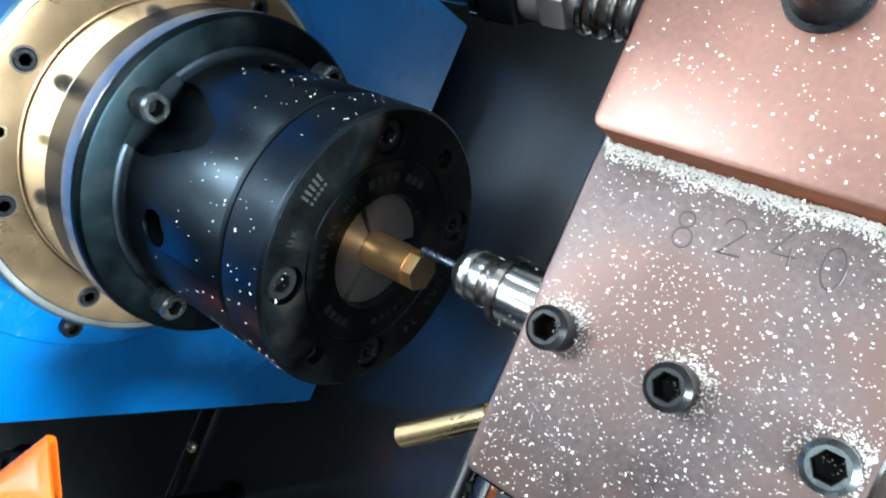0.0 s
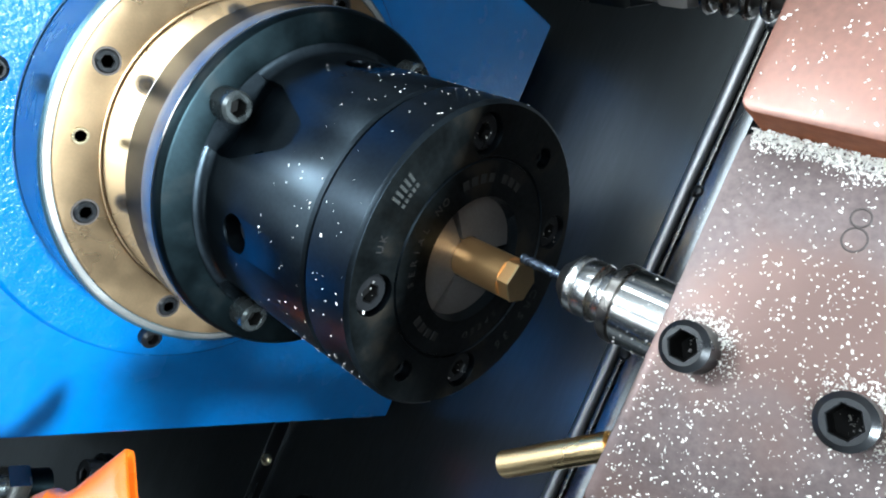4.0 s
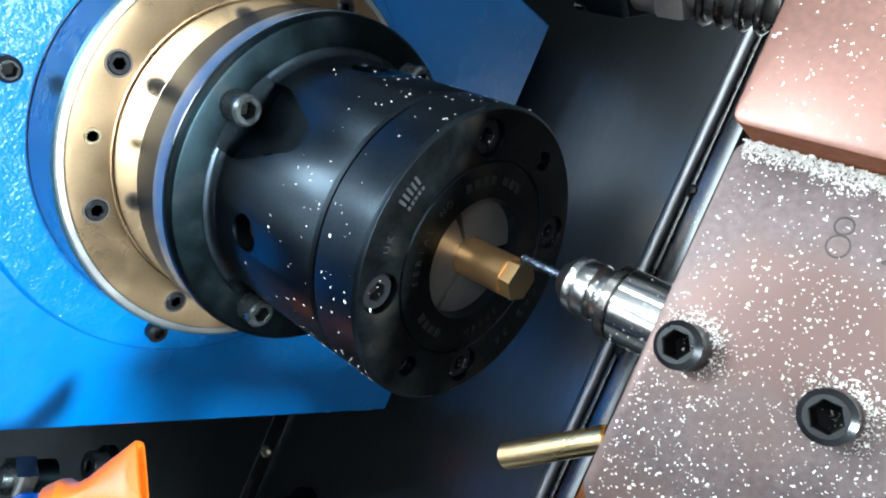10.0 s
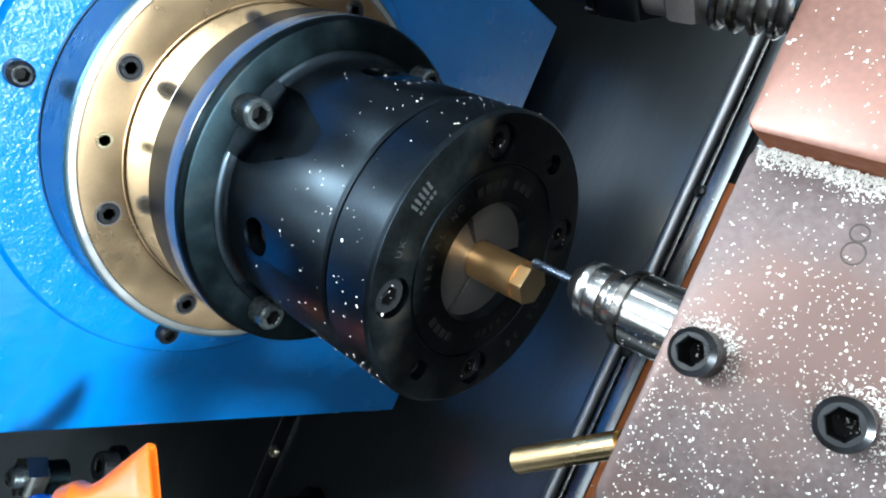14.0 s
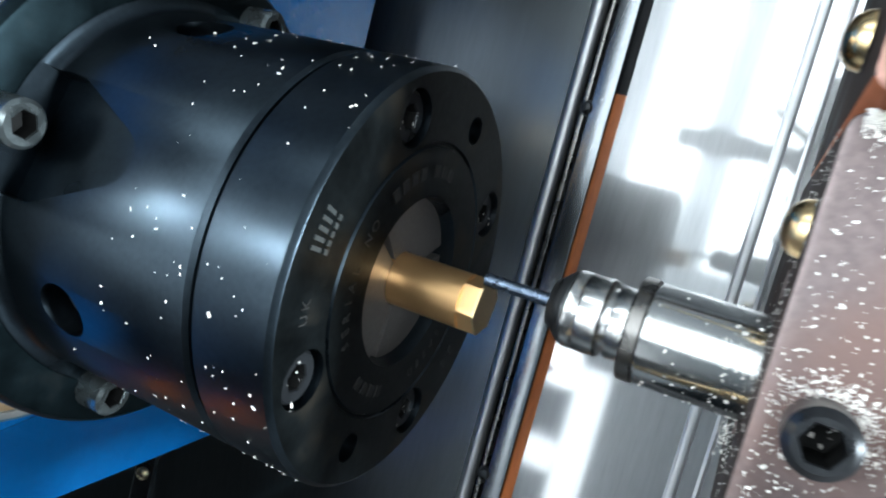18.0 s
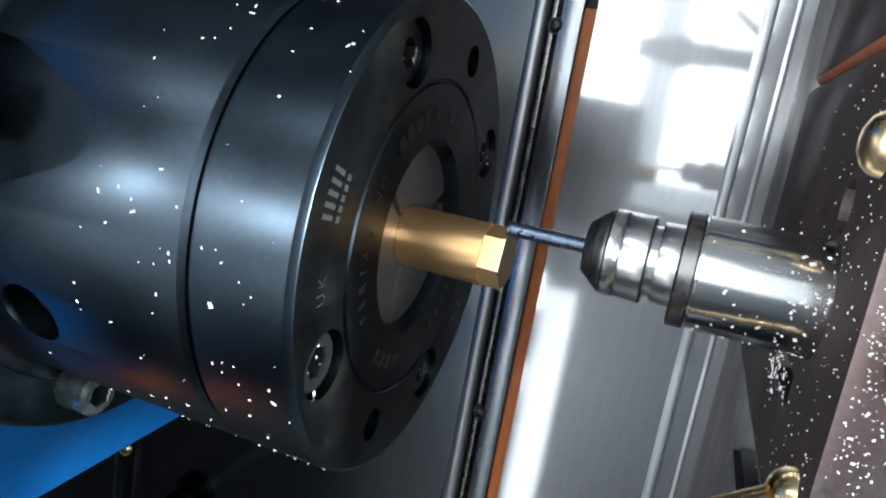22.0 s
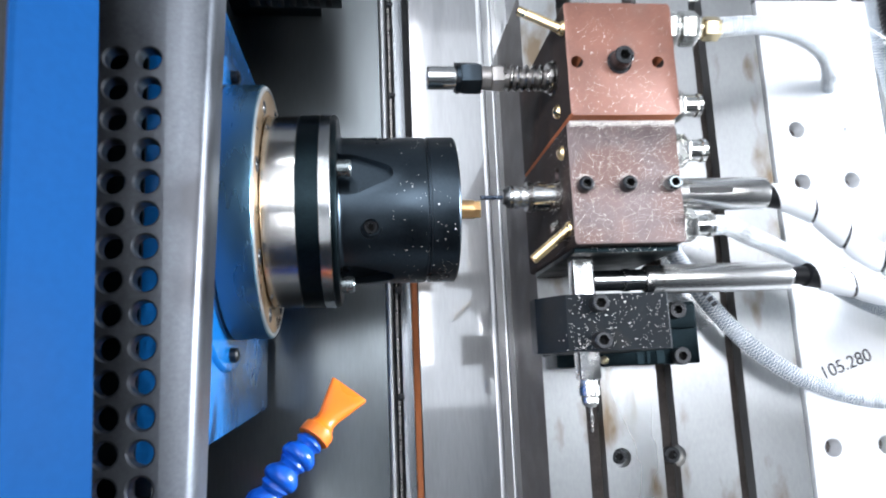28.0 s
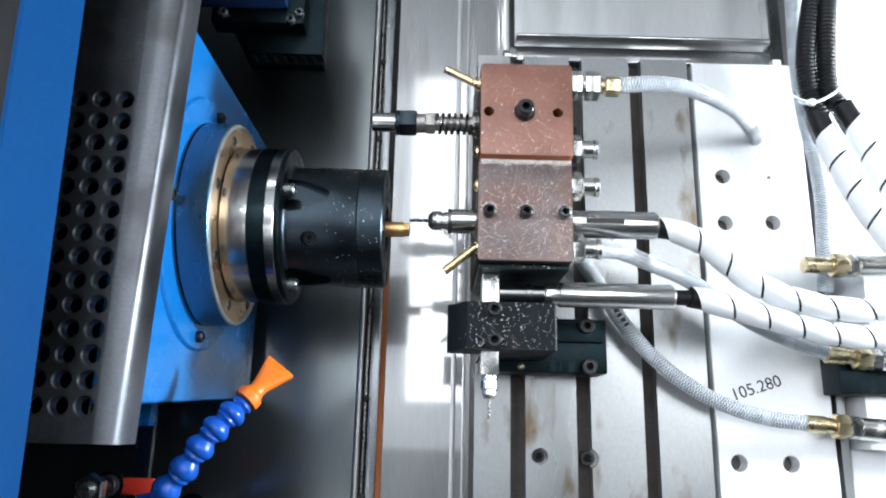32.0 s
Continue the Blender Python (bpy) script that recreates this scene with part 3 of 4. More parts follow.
rim = part("ring_rim", lathe([(-0.1264, 0.0843), (-0.1256, 0.0838), (-0.1254, 0.0833), (-0.1254, 0.0815), (-0.1264, 0.0813)], 128, closed="ring"), RIM, head, "narrow pale steel rim")
for k in range(8):
    a = 9.9 + 43.9 * k if k < 4 else -34.0 - 44.2 * (k - 4)
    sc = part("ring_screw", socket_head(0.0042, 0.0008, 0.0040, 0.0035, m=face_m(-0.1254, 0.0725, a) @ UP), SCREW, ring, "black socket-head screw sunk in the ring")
    part("counterbore", lathe([(0, 0.0050), (0.0002, 0.0049), (0.0002, 0.0043), (0, 0.0042)], 28, face_m(-0.1254, 0.0725, a) @ UP, closed="ring"), SLOT, ring)
part("jack_hole", lathe([(0, 0.0032), (0.0004, 0.003), (0.0004, 0.0021), (-0.004, 0.0019)], 20, face_m(-0.1254, 0.0725, -11.8) @ UP), FITTING, ring, "small threaded jacking hole")
part("spindle_nose", lathe([(-0.136, 0.0649), (-0.1272, 0.0649), (-0.1268, 0.062), (-0.1252, 0.057)], 96), BRASS_RING, head, "bronze spindle nose behind the chuck")

# ---- collet chuck
A0 = -26.0
chuck = thing("collet_chuck", "black collet chuck with steel bands on the lathe spindle", "chuck", (-0.06, 0, -0.05))
part("back_plate", lathe([(-0.1250, 0.058), (-0.1248, 0.0642), (-0.1243, 0.0646), (-0.1046, 0.0650), (-0.104, 0.0644)], 128), TURNED, chuck, "bright turned steel back plate")
part("dark_band", lathe([(-0.1044, 0.0646), (-0.1039, 0.0652), (-0.0912, 0.0654), (-0.0906, 0.0648)], 128), BLACKEN, chuck)
part("steel_band", lathe([(-0.0909, 0.0652), (-0.0905, 0.0658), (-0.0838, 0.0658), (-0.0833, 0.0652)], 128), BAND, chuck, "narrow bright steel band")
part("flange", lathe([(-0.0836, 0.0652), (-0.0832, 0.0656), (-0.0815, 0.0654), (-0.0800, 0.0642), (-0.0797, 0.0632), (-0.0797, 0.0495)], 128), BLACKEN, chuck)
body = lathe([(-0.0835, 0.04), (-0.0835, 0.0539), (-0.0797, 0.0539)] + [(-0.0762 - 0.0035 * math.cos(radians(a)), 0.0537 - 0.0035 * math.sin(radians(a))) for a in range(0, 91, 15)] + [(-0.0235, 0.0502), (-0.0233, 0.0501), (-0.0223, 0.0494), (-0.0222, 0.0488), (-0.0205, 0.0488), (-0.0205, 0.04)], 128)
tools = []
for k in range(4):
    turn = pose(0, 0, 0, -(A0 + 42 + 90 * k))
    half_pocket = [(-0.0796, 0.0150), (-0.0740, 0.0154), (-0.0690, 0.0148), (-0.0640, 0.0128), (-0.0560, 0.0093), (-0.0490, 0.0062), (-0.0462, 0.0044), (-0.0449, 0.0022)]
    pocket = [(x, -y) for x, y in half_pocket] + list(reversed(half_pocket))
    b = bmesh.new()
    lo = [b.verts.new(turn @ Vector((x, y * 0.97, 0.0432))) for x, y in pocket]
    hi = [b.verts.new(turn @ Vector((x, y, 0.07))) for x, y in pocket]
    b.faces.new(lo), b.faces.new(hi)
    for i in range(len(pocket)):
        b.faces.new((lo[i], lo[(i + 1) % len(pocket)], hi[(i + 1) % len(pocket)], hi[i]))
    tools.append(b)
    tools.append(lathe([(0.0425, 0.0066), (0.056, 0.0066)], 32, pose(0, 0, 0, -(A0 + 90 * k)) @ Matrix.Translation((-0.0595, 0, 0)) @ UP))
part("body", cut(body, *tools), BLACK, chuck, "blued black chuck body with pockets and side holes", 30)
for k in range(4):
    turn = pose(0, 0, 0, -(A0 + 42 + 90 * k))
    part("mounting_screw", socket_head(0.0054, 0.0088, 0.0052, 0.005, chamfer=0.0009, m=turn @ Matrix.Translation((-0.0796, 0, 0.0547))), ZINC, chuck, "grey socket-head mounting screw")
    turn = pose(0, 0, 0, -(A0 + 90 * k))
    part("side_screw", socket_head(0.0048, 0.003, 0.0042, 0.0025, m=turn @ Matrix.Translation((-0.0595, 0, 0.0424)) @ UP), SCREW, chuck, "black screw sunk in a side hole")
nose = lathe([(-0.0207, 0.04), (-0.0207, 0.0488), (-0.0205, 0.0502), (-0.0034, 0.0502), (-0.0024, 0.0494), (-0.0022, 0.0491), (-0.0022, 0.0336), (-0.0028, 0.0333), (-0.0028, 0.0327), (-0.0022, 0.0324), (-0.0022, 0.0208), (-0.0052, 0.0199), (-0.014, 0.0199)], 128)
tools = [lathe([(-0.007, 0.0064), (0.002, 0.0064)], 32, face_m(-0.0022, 0.0405, A0 + 90 * k) @ UP) for k in range(4)]
tools += [lathe([(-0.007, 0.0036), (0.002, 0.0036)], 24, face_m(-0.0022, 0.0405, a + A0) @ UP) for a in (135, -48)]
front = part("nose_ring", cut(nose, *tools), NOSE, chuck, "black nose ring with engraved face", 30)
front.data.materials.append(BLACK)
for p in front.data.polygons:
    p.material_index = 0 if p.normal.x > 0.9 else 1
for k in range(4):
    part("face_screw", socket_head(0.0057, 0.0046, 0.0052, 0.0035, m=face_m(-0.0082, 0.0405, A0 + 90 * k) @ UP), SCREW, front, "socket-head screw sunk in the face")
for a in (135, -48):
    part("set_screw", socket_head(0.0034, 0.003, 0.003, 0.0024, m=face_m(-0.0082, 0.0405, a + A0) @ UP), SCREW, front, "small set screw")


def curved_text(name, text, size, radius, a0, mat, label, step):
    """Letters set round the face, each upright to the rim."""
    for i, ch in enumerate(text):
        if ch != " ":
            lettering(name, ch, size, face_m(-0.0021, radius, a0 + step * i), mat, front, label, 0.00008)


curved_text("model_mark", "CRS 36", 0.0052, 0.0412, A0 - 147, PALE, "pale engraved letter", 6.3)
curved_text("country_mark", "UK", 0.0034, 0.0415, A0 + 19, MARK, "pale engraved letter", 4.2)
curved_text("speed_mark", "MAX SPEED", 0.0034, 0.0268, A0 - 150, MARK, "faint engraved letter", 7.6)
curved_text("serial_mark", "SERIAL NO", 0.0034, 0.0268, A0 - 2, MARK, "faint engraved letter", 7.2)
for a in (74, 82, 90, 98, 112, 120, 128, -56, -48, -40, -32):
    part("unreadable_mark", moved(box(-0.0012, 0.0012, -0.0014, 0.0014, -0.0001, 0.0001), face_m(-0.0021, 0.0268, A0 + a)), MARK, front)
# maker's mark as plain shapes
for k in range(5):
    for w, h, r in ((0.0009, 0.0034, 0.0437), (0.0011, 0.0013, 0.0402)):
        part("maker_mark", moved(box(-w / 2, w / 2, -h / 2, h / 2, -0.00012, 0.00012), face_m(-0.0021, r, A0 + 37.5 + 2.5 * k)), PALE, front, "pale plain bar of the maker's mark")
# collet in three segments
for k in range(3):
    b = bmesh.new()
    c0 = 120 * k + A0 + 66 + 4.4
    pts = [(r, c0 + 111.2 * i / 20) for r in (0.0198, 0.0067) for i in range(21)]
    vt = [b.verts.new((-0.0056, r * math.sin(radians(a)), r * math.cos(radians(a)))) for r, a in pts]
    vb = [b.verts.new((-0.018, r * math.sin(radians(a)), r * math.cos(radians(a)))) for r, a in pts]
    for i in range(20):
        b.faces.new((vt[i], vt[i + 1], vt[22 + i], vt[21 + i]))
        b.faces.new((vt[i], vb[i], vb[i + 1], vt[i + 1]))
    b.faces.new((vt[0], vt[21], vb[21], vb[0]))
    b.faces.new((vt[20], vb[20], vb[41], vt[41]))
    part("collet_jaw", b, COLLET, chuck, "grey collet jaw")

# ---- workpiece: a round bar whose end is milled to a hexagon
work = thing("brass_bar", "round brass bar with a milled hexagon end held in the collet", "workpiece", (0.005, 0, -0.006))
part("shaft", lathe([(-0.017, 0.0065), (0.0125, 0.0065)], 64), BRASS, work)
# the flats leave round corners of the bar standing between them
flats = []
for k in range(96):
    a = 2 * math.pi * k / 96
    w = (a + math.pi / 6) % (math.pi / 3) - math.pi / 6
    flats.append((min(0.0065, 0.0057 / math.cos(w)) * math.cos(a + 0.25), min(0.0065, 0.0057 / math.cos(w)) * math.sin(a + 0.25)))
part("hexagon_end", prism(flats, 0.0125, 0.0169), BRASS, work, "freshly milled hexagon end", 12)
part("burr", prism([(y * 1.02, z * 1.02) for y, z in flats], 0.0164, 0.01695), BRASS_TUBE, work, "bright burr on the edge")
# ---- gang tool blocks
def tool_block(name, label, mat, side, x0, x1, y0, y1, z1, holes):
    t = thing(name, label, "tool block", ((x0 + x1) / 2, (y0 + y1) / 2, -0.1012))
    b = box(x0, x1, y0, y1, -0.1012, z1)
    bmesh.ops.bevel(b, geom=[e for e in b.edges if abs(e.verts[0].co.z - e.verts[1].co.z) > 0.05], offset=0.003, segments=4, affect="EDGES", profile=0.5)
    bmesh.ops.bevel(b, geom=[e for e in b.edges if min(v.co.z for v in e.verts) > z1 - 0.001], offset=0.0009, segments=2, affect="EDGES", profile=0.6)
    body = part("body", cut(b, *holes), mat, t, "", 25)
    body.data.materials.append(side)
    # faces turned from the light carry their shade as a darker brown
    body.data.materials.append(SHADED_SIDE)
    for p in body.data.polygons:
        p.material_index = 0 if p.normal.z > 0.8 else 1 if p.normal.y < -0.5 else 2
    return t


lower = tool_block("lower_tool_block", "browned steel tool block strewn with brass chips", BROWN, SHADED_SIDE, 0.0732, 0.1494, -0.0333, 0.0512, 0.0355,
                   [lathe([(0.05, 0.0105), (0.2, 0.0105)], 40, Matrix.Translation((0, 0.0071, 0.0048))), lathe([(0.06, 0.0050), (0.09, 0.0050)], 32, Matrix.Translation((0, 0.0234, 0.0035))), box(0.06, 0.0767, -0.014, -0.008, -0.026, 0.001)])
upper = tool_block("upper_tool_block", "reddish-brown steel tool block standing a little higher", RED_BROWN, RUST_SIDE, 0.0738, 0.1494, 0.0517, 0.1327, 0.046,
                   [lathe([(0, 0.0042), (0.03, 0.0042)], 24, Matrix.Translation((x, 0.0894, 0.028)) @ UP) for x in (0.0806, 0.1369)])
for x in (0.0821, 0.1113, 0.1422):
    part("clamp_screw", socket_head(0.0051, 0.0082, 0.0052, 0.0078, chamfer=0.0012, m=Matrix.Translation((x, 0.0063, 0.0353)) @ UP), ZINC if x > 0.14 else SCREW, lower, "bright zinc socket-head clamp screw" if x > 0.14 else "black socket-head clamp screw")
part("base_edge", box(0.0752, 0.1478, -0.0373, -0.0334, -0.09, 0.0255, 0.0008), BLACKEN, lower, "dark steel side plate")
part("clamp_bolt", joined(lathe([(0, 0.0085), (0.001, 0.0085), (0.001, 0.0072), (0.0045, 0.0066)], 32, Matrix.Translation((0.1097, 0.0893, 0.0459)) @ UP), socket_head(0.0066, 0.0120, 0.0062, 0.006, m=Matrix.Translation((0.1097, 0.0893, 0.0459)) @ UP)), SCREW, upper, "tall black socket-head bolt with washer")
# digits punched freehand: 8, 2, 4 and 0
def ring_line(cx, cy, rx, ry, a0, a1, n=22):
    return [(cx + rx * math.cos(radians(a0 + (a1 - a0) * k / n)), cy + ry * math.sin(radians(a0 + (a1 - a0) * k / n))) for k in range(n + 1)]


digits = {"8": [ring_line(0, 0.0024, 0.0017, 0.0017, 0, 360), ring_line(0, -0.0017, 0.0021, 0.0022, 0, 360)],
          "2": [ring_line(0, 0.0016, 0.0022, 0.0022, 170, -60) + [(-0.0006, -0.0022), (-0.0024, -0.004)], [(-0.0024, -0.004), (0.0024, -0.004)]],
          "4": [[(0.0014, 0.0044), (-0.0024, -0.0014), (0.0024, -0.0014)], [(0.0012, 0.0004), (0.0012, -0.0036)]],
          "0": [ring_line(0, 0, 0.0021, 0.0042, 0, 360)]}
for ch, x, y in (("8", 0.0995, 0.038), ("2", 0.1094, 0.0402), ("4", 0.1196, 0.0412), ("0", 0.129, 0.0406)):
    for stroke in digits[ch]:
        pts = [Vector((x + u, y + v, 0.03548)) for u, v in (Matrix.Rotation(radians(7), 2) @ Vector(p) for p in stroke)]
        part("stamped_stroke", tube(pts, 0.00024, 5), STAMP, lower, "digit stroke punched into the steel")
# nozzles with their ball seats
for y, z, host, tip in ((-0.0205, 0.0252, lower, (0.0473, -0.0406, 0.0232)), (0.0338, 0.0205, lower, None), (0.0648, 0.018, upper, None), (0.1148, 0.043, upper, (0.0449, 0.131, 0.037))):
    dome = lathe([(0.0, 0.0050), (-0.0015, 0.0047), (-0.0028, 0.0037), (-0.0036, 0.0021), (-0.0038, 0.0005)], 28, Matrix.Translation((0.0733, y, z)))
    n = thing("coolant_nozzle", "bright brass coolant tube in a ball seat" if tip else "plain brass ball seat without a tube", "nozzle", (0.07, y, z), "nozzles on the tool blocks")
    part("ball_seat", dome, BRASS_TUBE, n, "domed brass seat")
    if tip:
        a, b = Vector((0.0713, y - 0.001, z + 0.0015)), Vector(tip)
        d = (b - a).normalized()
        m = Matrix.Translation(a) @ d.to_track_quat("X", "Z").to_matrix().to_4x4()
        L = (b - a).length
        part("tube", lathe([(0, 0.0033), (L - 0.0004, 0.0033), (L, 0.0029), (L, 0.0024), (L - 0.008, 0.0023)], 28, m), BRASS_TUBE, n, "cut brass tube")

# ---- milling spindle with its small cutter
AX = Matrix.Translation((0, 0.0071, 0.0048))
sp = thing("milling_spindle", "bright steel milling spindle clamped in the tool block", "spindle", (0.1, 0.0071, -0.005))
part("cutter", lathe([(0.017, 0.0002), (0.0171, 0.0015), (0.0355, 0.0015)], 20, AX), CUTTER, sp, "thin blue-grey carbide cutter")
part("flute", coil(0.0172, 0.0225, 0.0013, 0.0004, 2, AX), CUTTER, sp)
part("nut_cone", lathe([(0.0327, 0.0026), (0.0327, 0.0048), (0.0362, 0.0078), (0.0368, 0.0079)], 48, AX), CONE, sp, "dark cone of the collet nut")
part("collet_nut", lathe([(0.0367, 0.0079), (0.0371, 0.0082), (0.0391, 0.0082), (0.0394, 0.0080), (0.0399, 0.0082), (0.0439, 0.0082), (0.0443, 0.0078), (0.0443, 0.0066)], 48, AX), NUT, sp, "bright collet nut")
part("neck", joined(lathe([(0.0442, 0.0066), (0.0457, 0.0066)], 40, AX), lathe([(0.0457, 0.0074), (0.0461, 0.0076), (0.0493, 0.0076), (0.0497, 0.0072)], 40, AX)), NUT, sp)
part("collar", lathe([(0.0493, 0.0104), (0.0497, 0.0107), (0.0521, 0.0107), (0.0524, 0.0104), (0.0524, 0.0098)], 56, AX), SPRING, sp, "dark steel collar")
part("shank", lathe([(0.0524, 0.0098), (0.0528, 0.0098), (0.0529, 0.0104), (0.1515, 0.0104)], 56, AX), STEEL, sp)
part("motor", lathe([(0.1505, 0.0112), (0.152, 0.0118), (0.223, 0.0118), (0.225, 0.0112), (0.226, 0.009)], 56, AX), MOTOR, sp, "bright cylindrical motor body")
part("motor_plate", moved(box(-0.016, 0.016, -0.0022, 0.0022, -0.0002, 0.0002), AX @ Matrix.Translation((0.18, 0, 0.0118))), MARK, sp, "faint etched line on the motor")

# ---- second spindle with a right-angle head
ang = thing("angle_spindle", "bright steel spindle with a right-angle head", "spindle", (0.15, -0.0533, -0.012))
B = Matrix.Translation((0, -0.0533, 0.0015))
part("neck", lathe([(0.0933, 0.0072), (0.1148, 0.0072), (0.1153, 0.0082), (0.1193, 0.0082), (0.1198, 0.0074), (0.1298, 0.0074), (0.1303, 0.0088)], 48, B), STEEL, ang)
part("motor", lathe([(0.1303, 0.0088), (0.1318, 0.0098), (0.1403, 0.0098), (0.1408, 0.0092), (0.142, 0.0092), (0.1425, 0.0104), (0.2353, 0.0104), (0.2373, 0.0094), (0.2378, 0.007)], 56, B), MOTOR, ang, "bright cylindrical motor body")
part("cable_plug", lathe([(0.2378, 0.0062), (0.2508, 0.0066), (0.2513, 0.005)], 32, B), RUBBER, ang, "black cable plug")
part("head", box(0.0783, 0.0928, -0.1208, -0.0375, -0.0055, 0.0092, 0.0018, 2), STEEL_Y, ang, "square milled right-angle head")
C = Matrix.Translation((0.0855, -0.0026, 0.0015)) @ DOWN_Y
part("nose", lathe([(0.1178, 0.0062), (0.1215, 0.0062), (0.122, 0.007), (0.1285, 0.007), (0.1295, 0.0058), (0.1335, 0.0058), (0.1365, 0.0034)], 40, C), NICKEL, ang, "bright collet nut")
part("cutter", lathe([(0.136, 0.0011), (0.1522, 0.0011), (0.1526, 0.0003)], 14, C), SPRING, ang, "thin carbide cutter")
part("cutter_flute", coil(0.144, 0.1524, 0.001, 0.0003, 3, C), SPRING, ang)

# ---- black clamp block carrying the angle head
kb = thing("black_clamp_block", "black steel clamp block strewn with chips on a black base", "clamp block", (0.1, -0.08, -0.1012))
outline = [(0.079, -0.1), (0.079, -0.014), (0.052, -0.014), (0.051, -0.012), (0.051, 0.004), (0.0645, 0.0255), (0.0664, 0.027), (0.1352, 0.027), (0.1366, 0.0255), (0.1366, -0.1)]
part("body", cut(extrude_y(outline, -0.1022, -0.065), box(0.0781, 0.093, -0.12, -0.05, -0.0057, 0.0094)), CLAMP, kb, "", 25)
for y in (-0.0718, -0.0957):
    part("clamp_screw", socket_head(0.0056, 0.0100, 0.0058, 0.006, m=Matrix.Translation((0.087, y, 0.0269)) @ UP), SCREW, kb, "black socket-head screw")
part("base_plate", box(0.081, 0.1957, -0.1122, -0.0635, -0.1012, -0.061, 0.0015), BLACKEN, kb, "black steel base plate")
part("raised_boss", box(0.137, 0.1917, -0.085, -0.067, -0.061, -0.0555, 0.001), BLACKEN, kb)
for x, y in ((0.1786, -0.1064), (0.176, -0.071)):
    part("base_screw", socket_head(0.0068, 0.0075, 0.006, 0.005, m=Matrix.Translation((x, y, -0.061 if y < -0.09 else -0.0555)) @ UP), SCREW, kb, "black socket-head screw")
for x, w in ((0.141, 0.006), (0.149, 0.003), (0.157, 0.007)):
    part("cast_mark", box(x + 0.003, x + w + 0.003, -0.1115, -0.1015, -0.0612, -0.0602, 0.0003, 1), BLACKEN, kb, "raised unreadable casting mark")
part("brass_dowel", lathe([(0, 0.0034), (0.003, 0.003), (0.004, 0.001)], 20, Matrix.Translation((0.118, -0.1072, -0.0612)) @ UP), FITTING, kb, "brass dowel end")

# ---- spring-loaded tool in the upper block
D = Matrix.Translation((0.003, 0.0932, 0.0105))
bt = thing("spring_tool", "steel bar tool with a black nut and a coil spring", "tool", (0.03, 0.0932, 0.0))
part("tip", lathe([(-0.0205, 0.0076), (-0.02, 0.0082), (0.0005, 0.0082)], 40, D), STEEL, bt, "bright round tip")
part("black_nut", joined(prism(hexagon(0.0205), 0.003, 0.0175, D, 0.06), lathe([(-0.0008, 0.0098), (0.0, 0.0108), (0.003, 0.0108), (0.0033, 0.0095)], 32, D)), BLACK, bt, "black hexagon nut")
for k in range(6):
    part("nut_notch", moved(box(-0.0009, 0.0018, -0.0016, 0.0016, 0.0102, 0.0112), D @ pose(0, 0, 0, 60 * k + 30)), SCREW, bt)
part("body", joined(lathe([(0.0175, 0.0082), (0.0245, 0.0082), (0.025, 0.0074)], 36, D), prism(hexagon(0.0168), 0.025, 0.0335, D, 0.05), lathe([(0.0335, 0.0062), (0.071, 0.0062)], 32, D)), COLLET, bt, "grey steel body")
part("spring", coil(0.034, 0.0655, 0.0083, 0.0013, 6, D), SPRING, bt, "oily steel coil spring")
part("washer", joined(lathe([(0.0655, 0.0105), (0.0668, 0.0108), (0.0684, 0.0108), (0.069, 0.0098)], 36, D), lathe([(0.069, 0.0125), (0.071, 0.0125)], 36, D)), SPRING, bt, "steel washer stack")
# ---- perforated guard over the headstock
guard = thing("perforated_guard", "dark steel guard plate with rows of punched holes", "guard", (-0.19, -0.02, 0.16))
ZG, PX, PY, HR = 0.163, 0.0148, 0.0147, 0.0053
bm = bmesh.new()
ncol, nrow, X0, Y0 = 7, 14, -0.1500, -0.1629
for i in range(ncol):
    for j in range(nrow):
        cx, cy = X0 - PX * (i + 0.5), Y0 + PY * (j + 0.5)
        sq, ci = [], []
        for k in range(16):
            a = 2 * math.pi * k / 16
            c, s = math.cos(a), math.sin(a)
            f = 0.5 / max(abs(c), abs(s))
            sq.append((cx + c * f * PX, cy + s * f * PY))
            ci.append((cx + c * HR, cy + s * HR))
        top_s = [bm.verts.new((x, y, ZG)) for x, y in sq]
        top_c = [bm.verts.new((cx + (x - cx) * 1.16, cy + (y - cy) * 1.16, ZG)) for x, y in ci]
        mid_c = [bm.verts.new((x, y, ZG - 0.0008)) for x, y in ci]
        low_c = [bm.verts.new((x, y, ZG - 0.008)) for x, y in ci]
        low_s = [bm.verts.new((x, y, ZG - 0.008)) for x, y in sq]
        for k in range(16):
            n = (k + 1) % 16
            bm.faces.new((top_s[k], top_s[n], top_c[n], top_c[k]))
            bm.faces.new((top_c[k], top_c[n], mid_c[n], mid_c[k]))
            bm.faces.new((mid_c[k], mid_c[n], low_c[n], low_c[k]))
            bm.faces.new((low_c[k], low_c[n], low_s[n], low_s[k]))
bmesh.ops.remove_doubles(bm, verts=bm.verts, dist=0.00002)
ASKEW = Matrix.Identity(4)
ASKEW[0][1], ASKEW[0][3] = -0.0105, 0.0105 * Y0
part("punched_field", moved(bm, ASKEW), GUARD, guard, "field of round punched holes")
YT = Y0 + PY * nrow
XL = X0 - PX * ncol
part("plain_end", moved(box(XL, X0, YT, 0.5, ZG - 0.004, ZG), ASKEW), GUARD, guard)
# added sheet: darkens the holes in place of the shade below them
part("shade_sheet", box(XL, -0.1705, -0.17, 0.45, 0.1275, 0.1295), BLACKEN, guard, "added dark sheet for the shade under the holes")
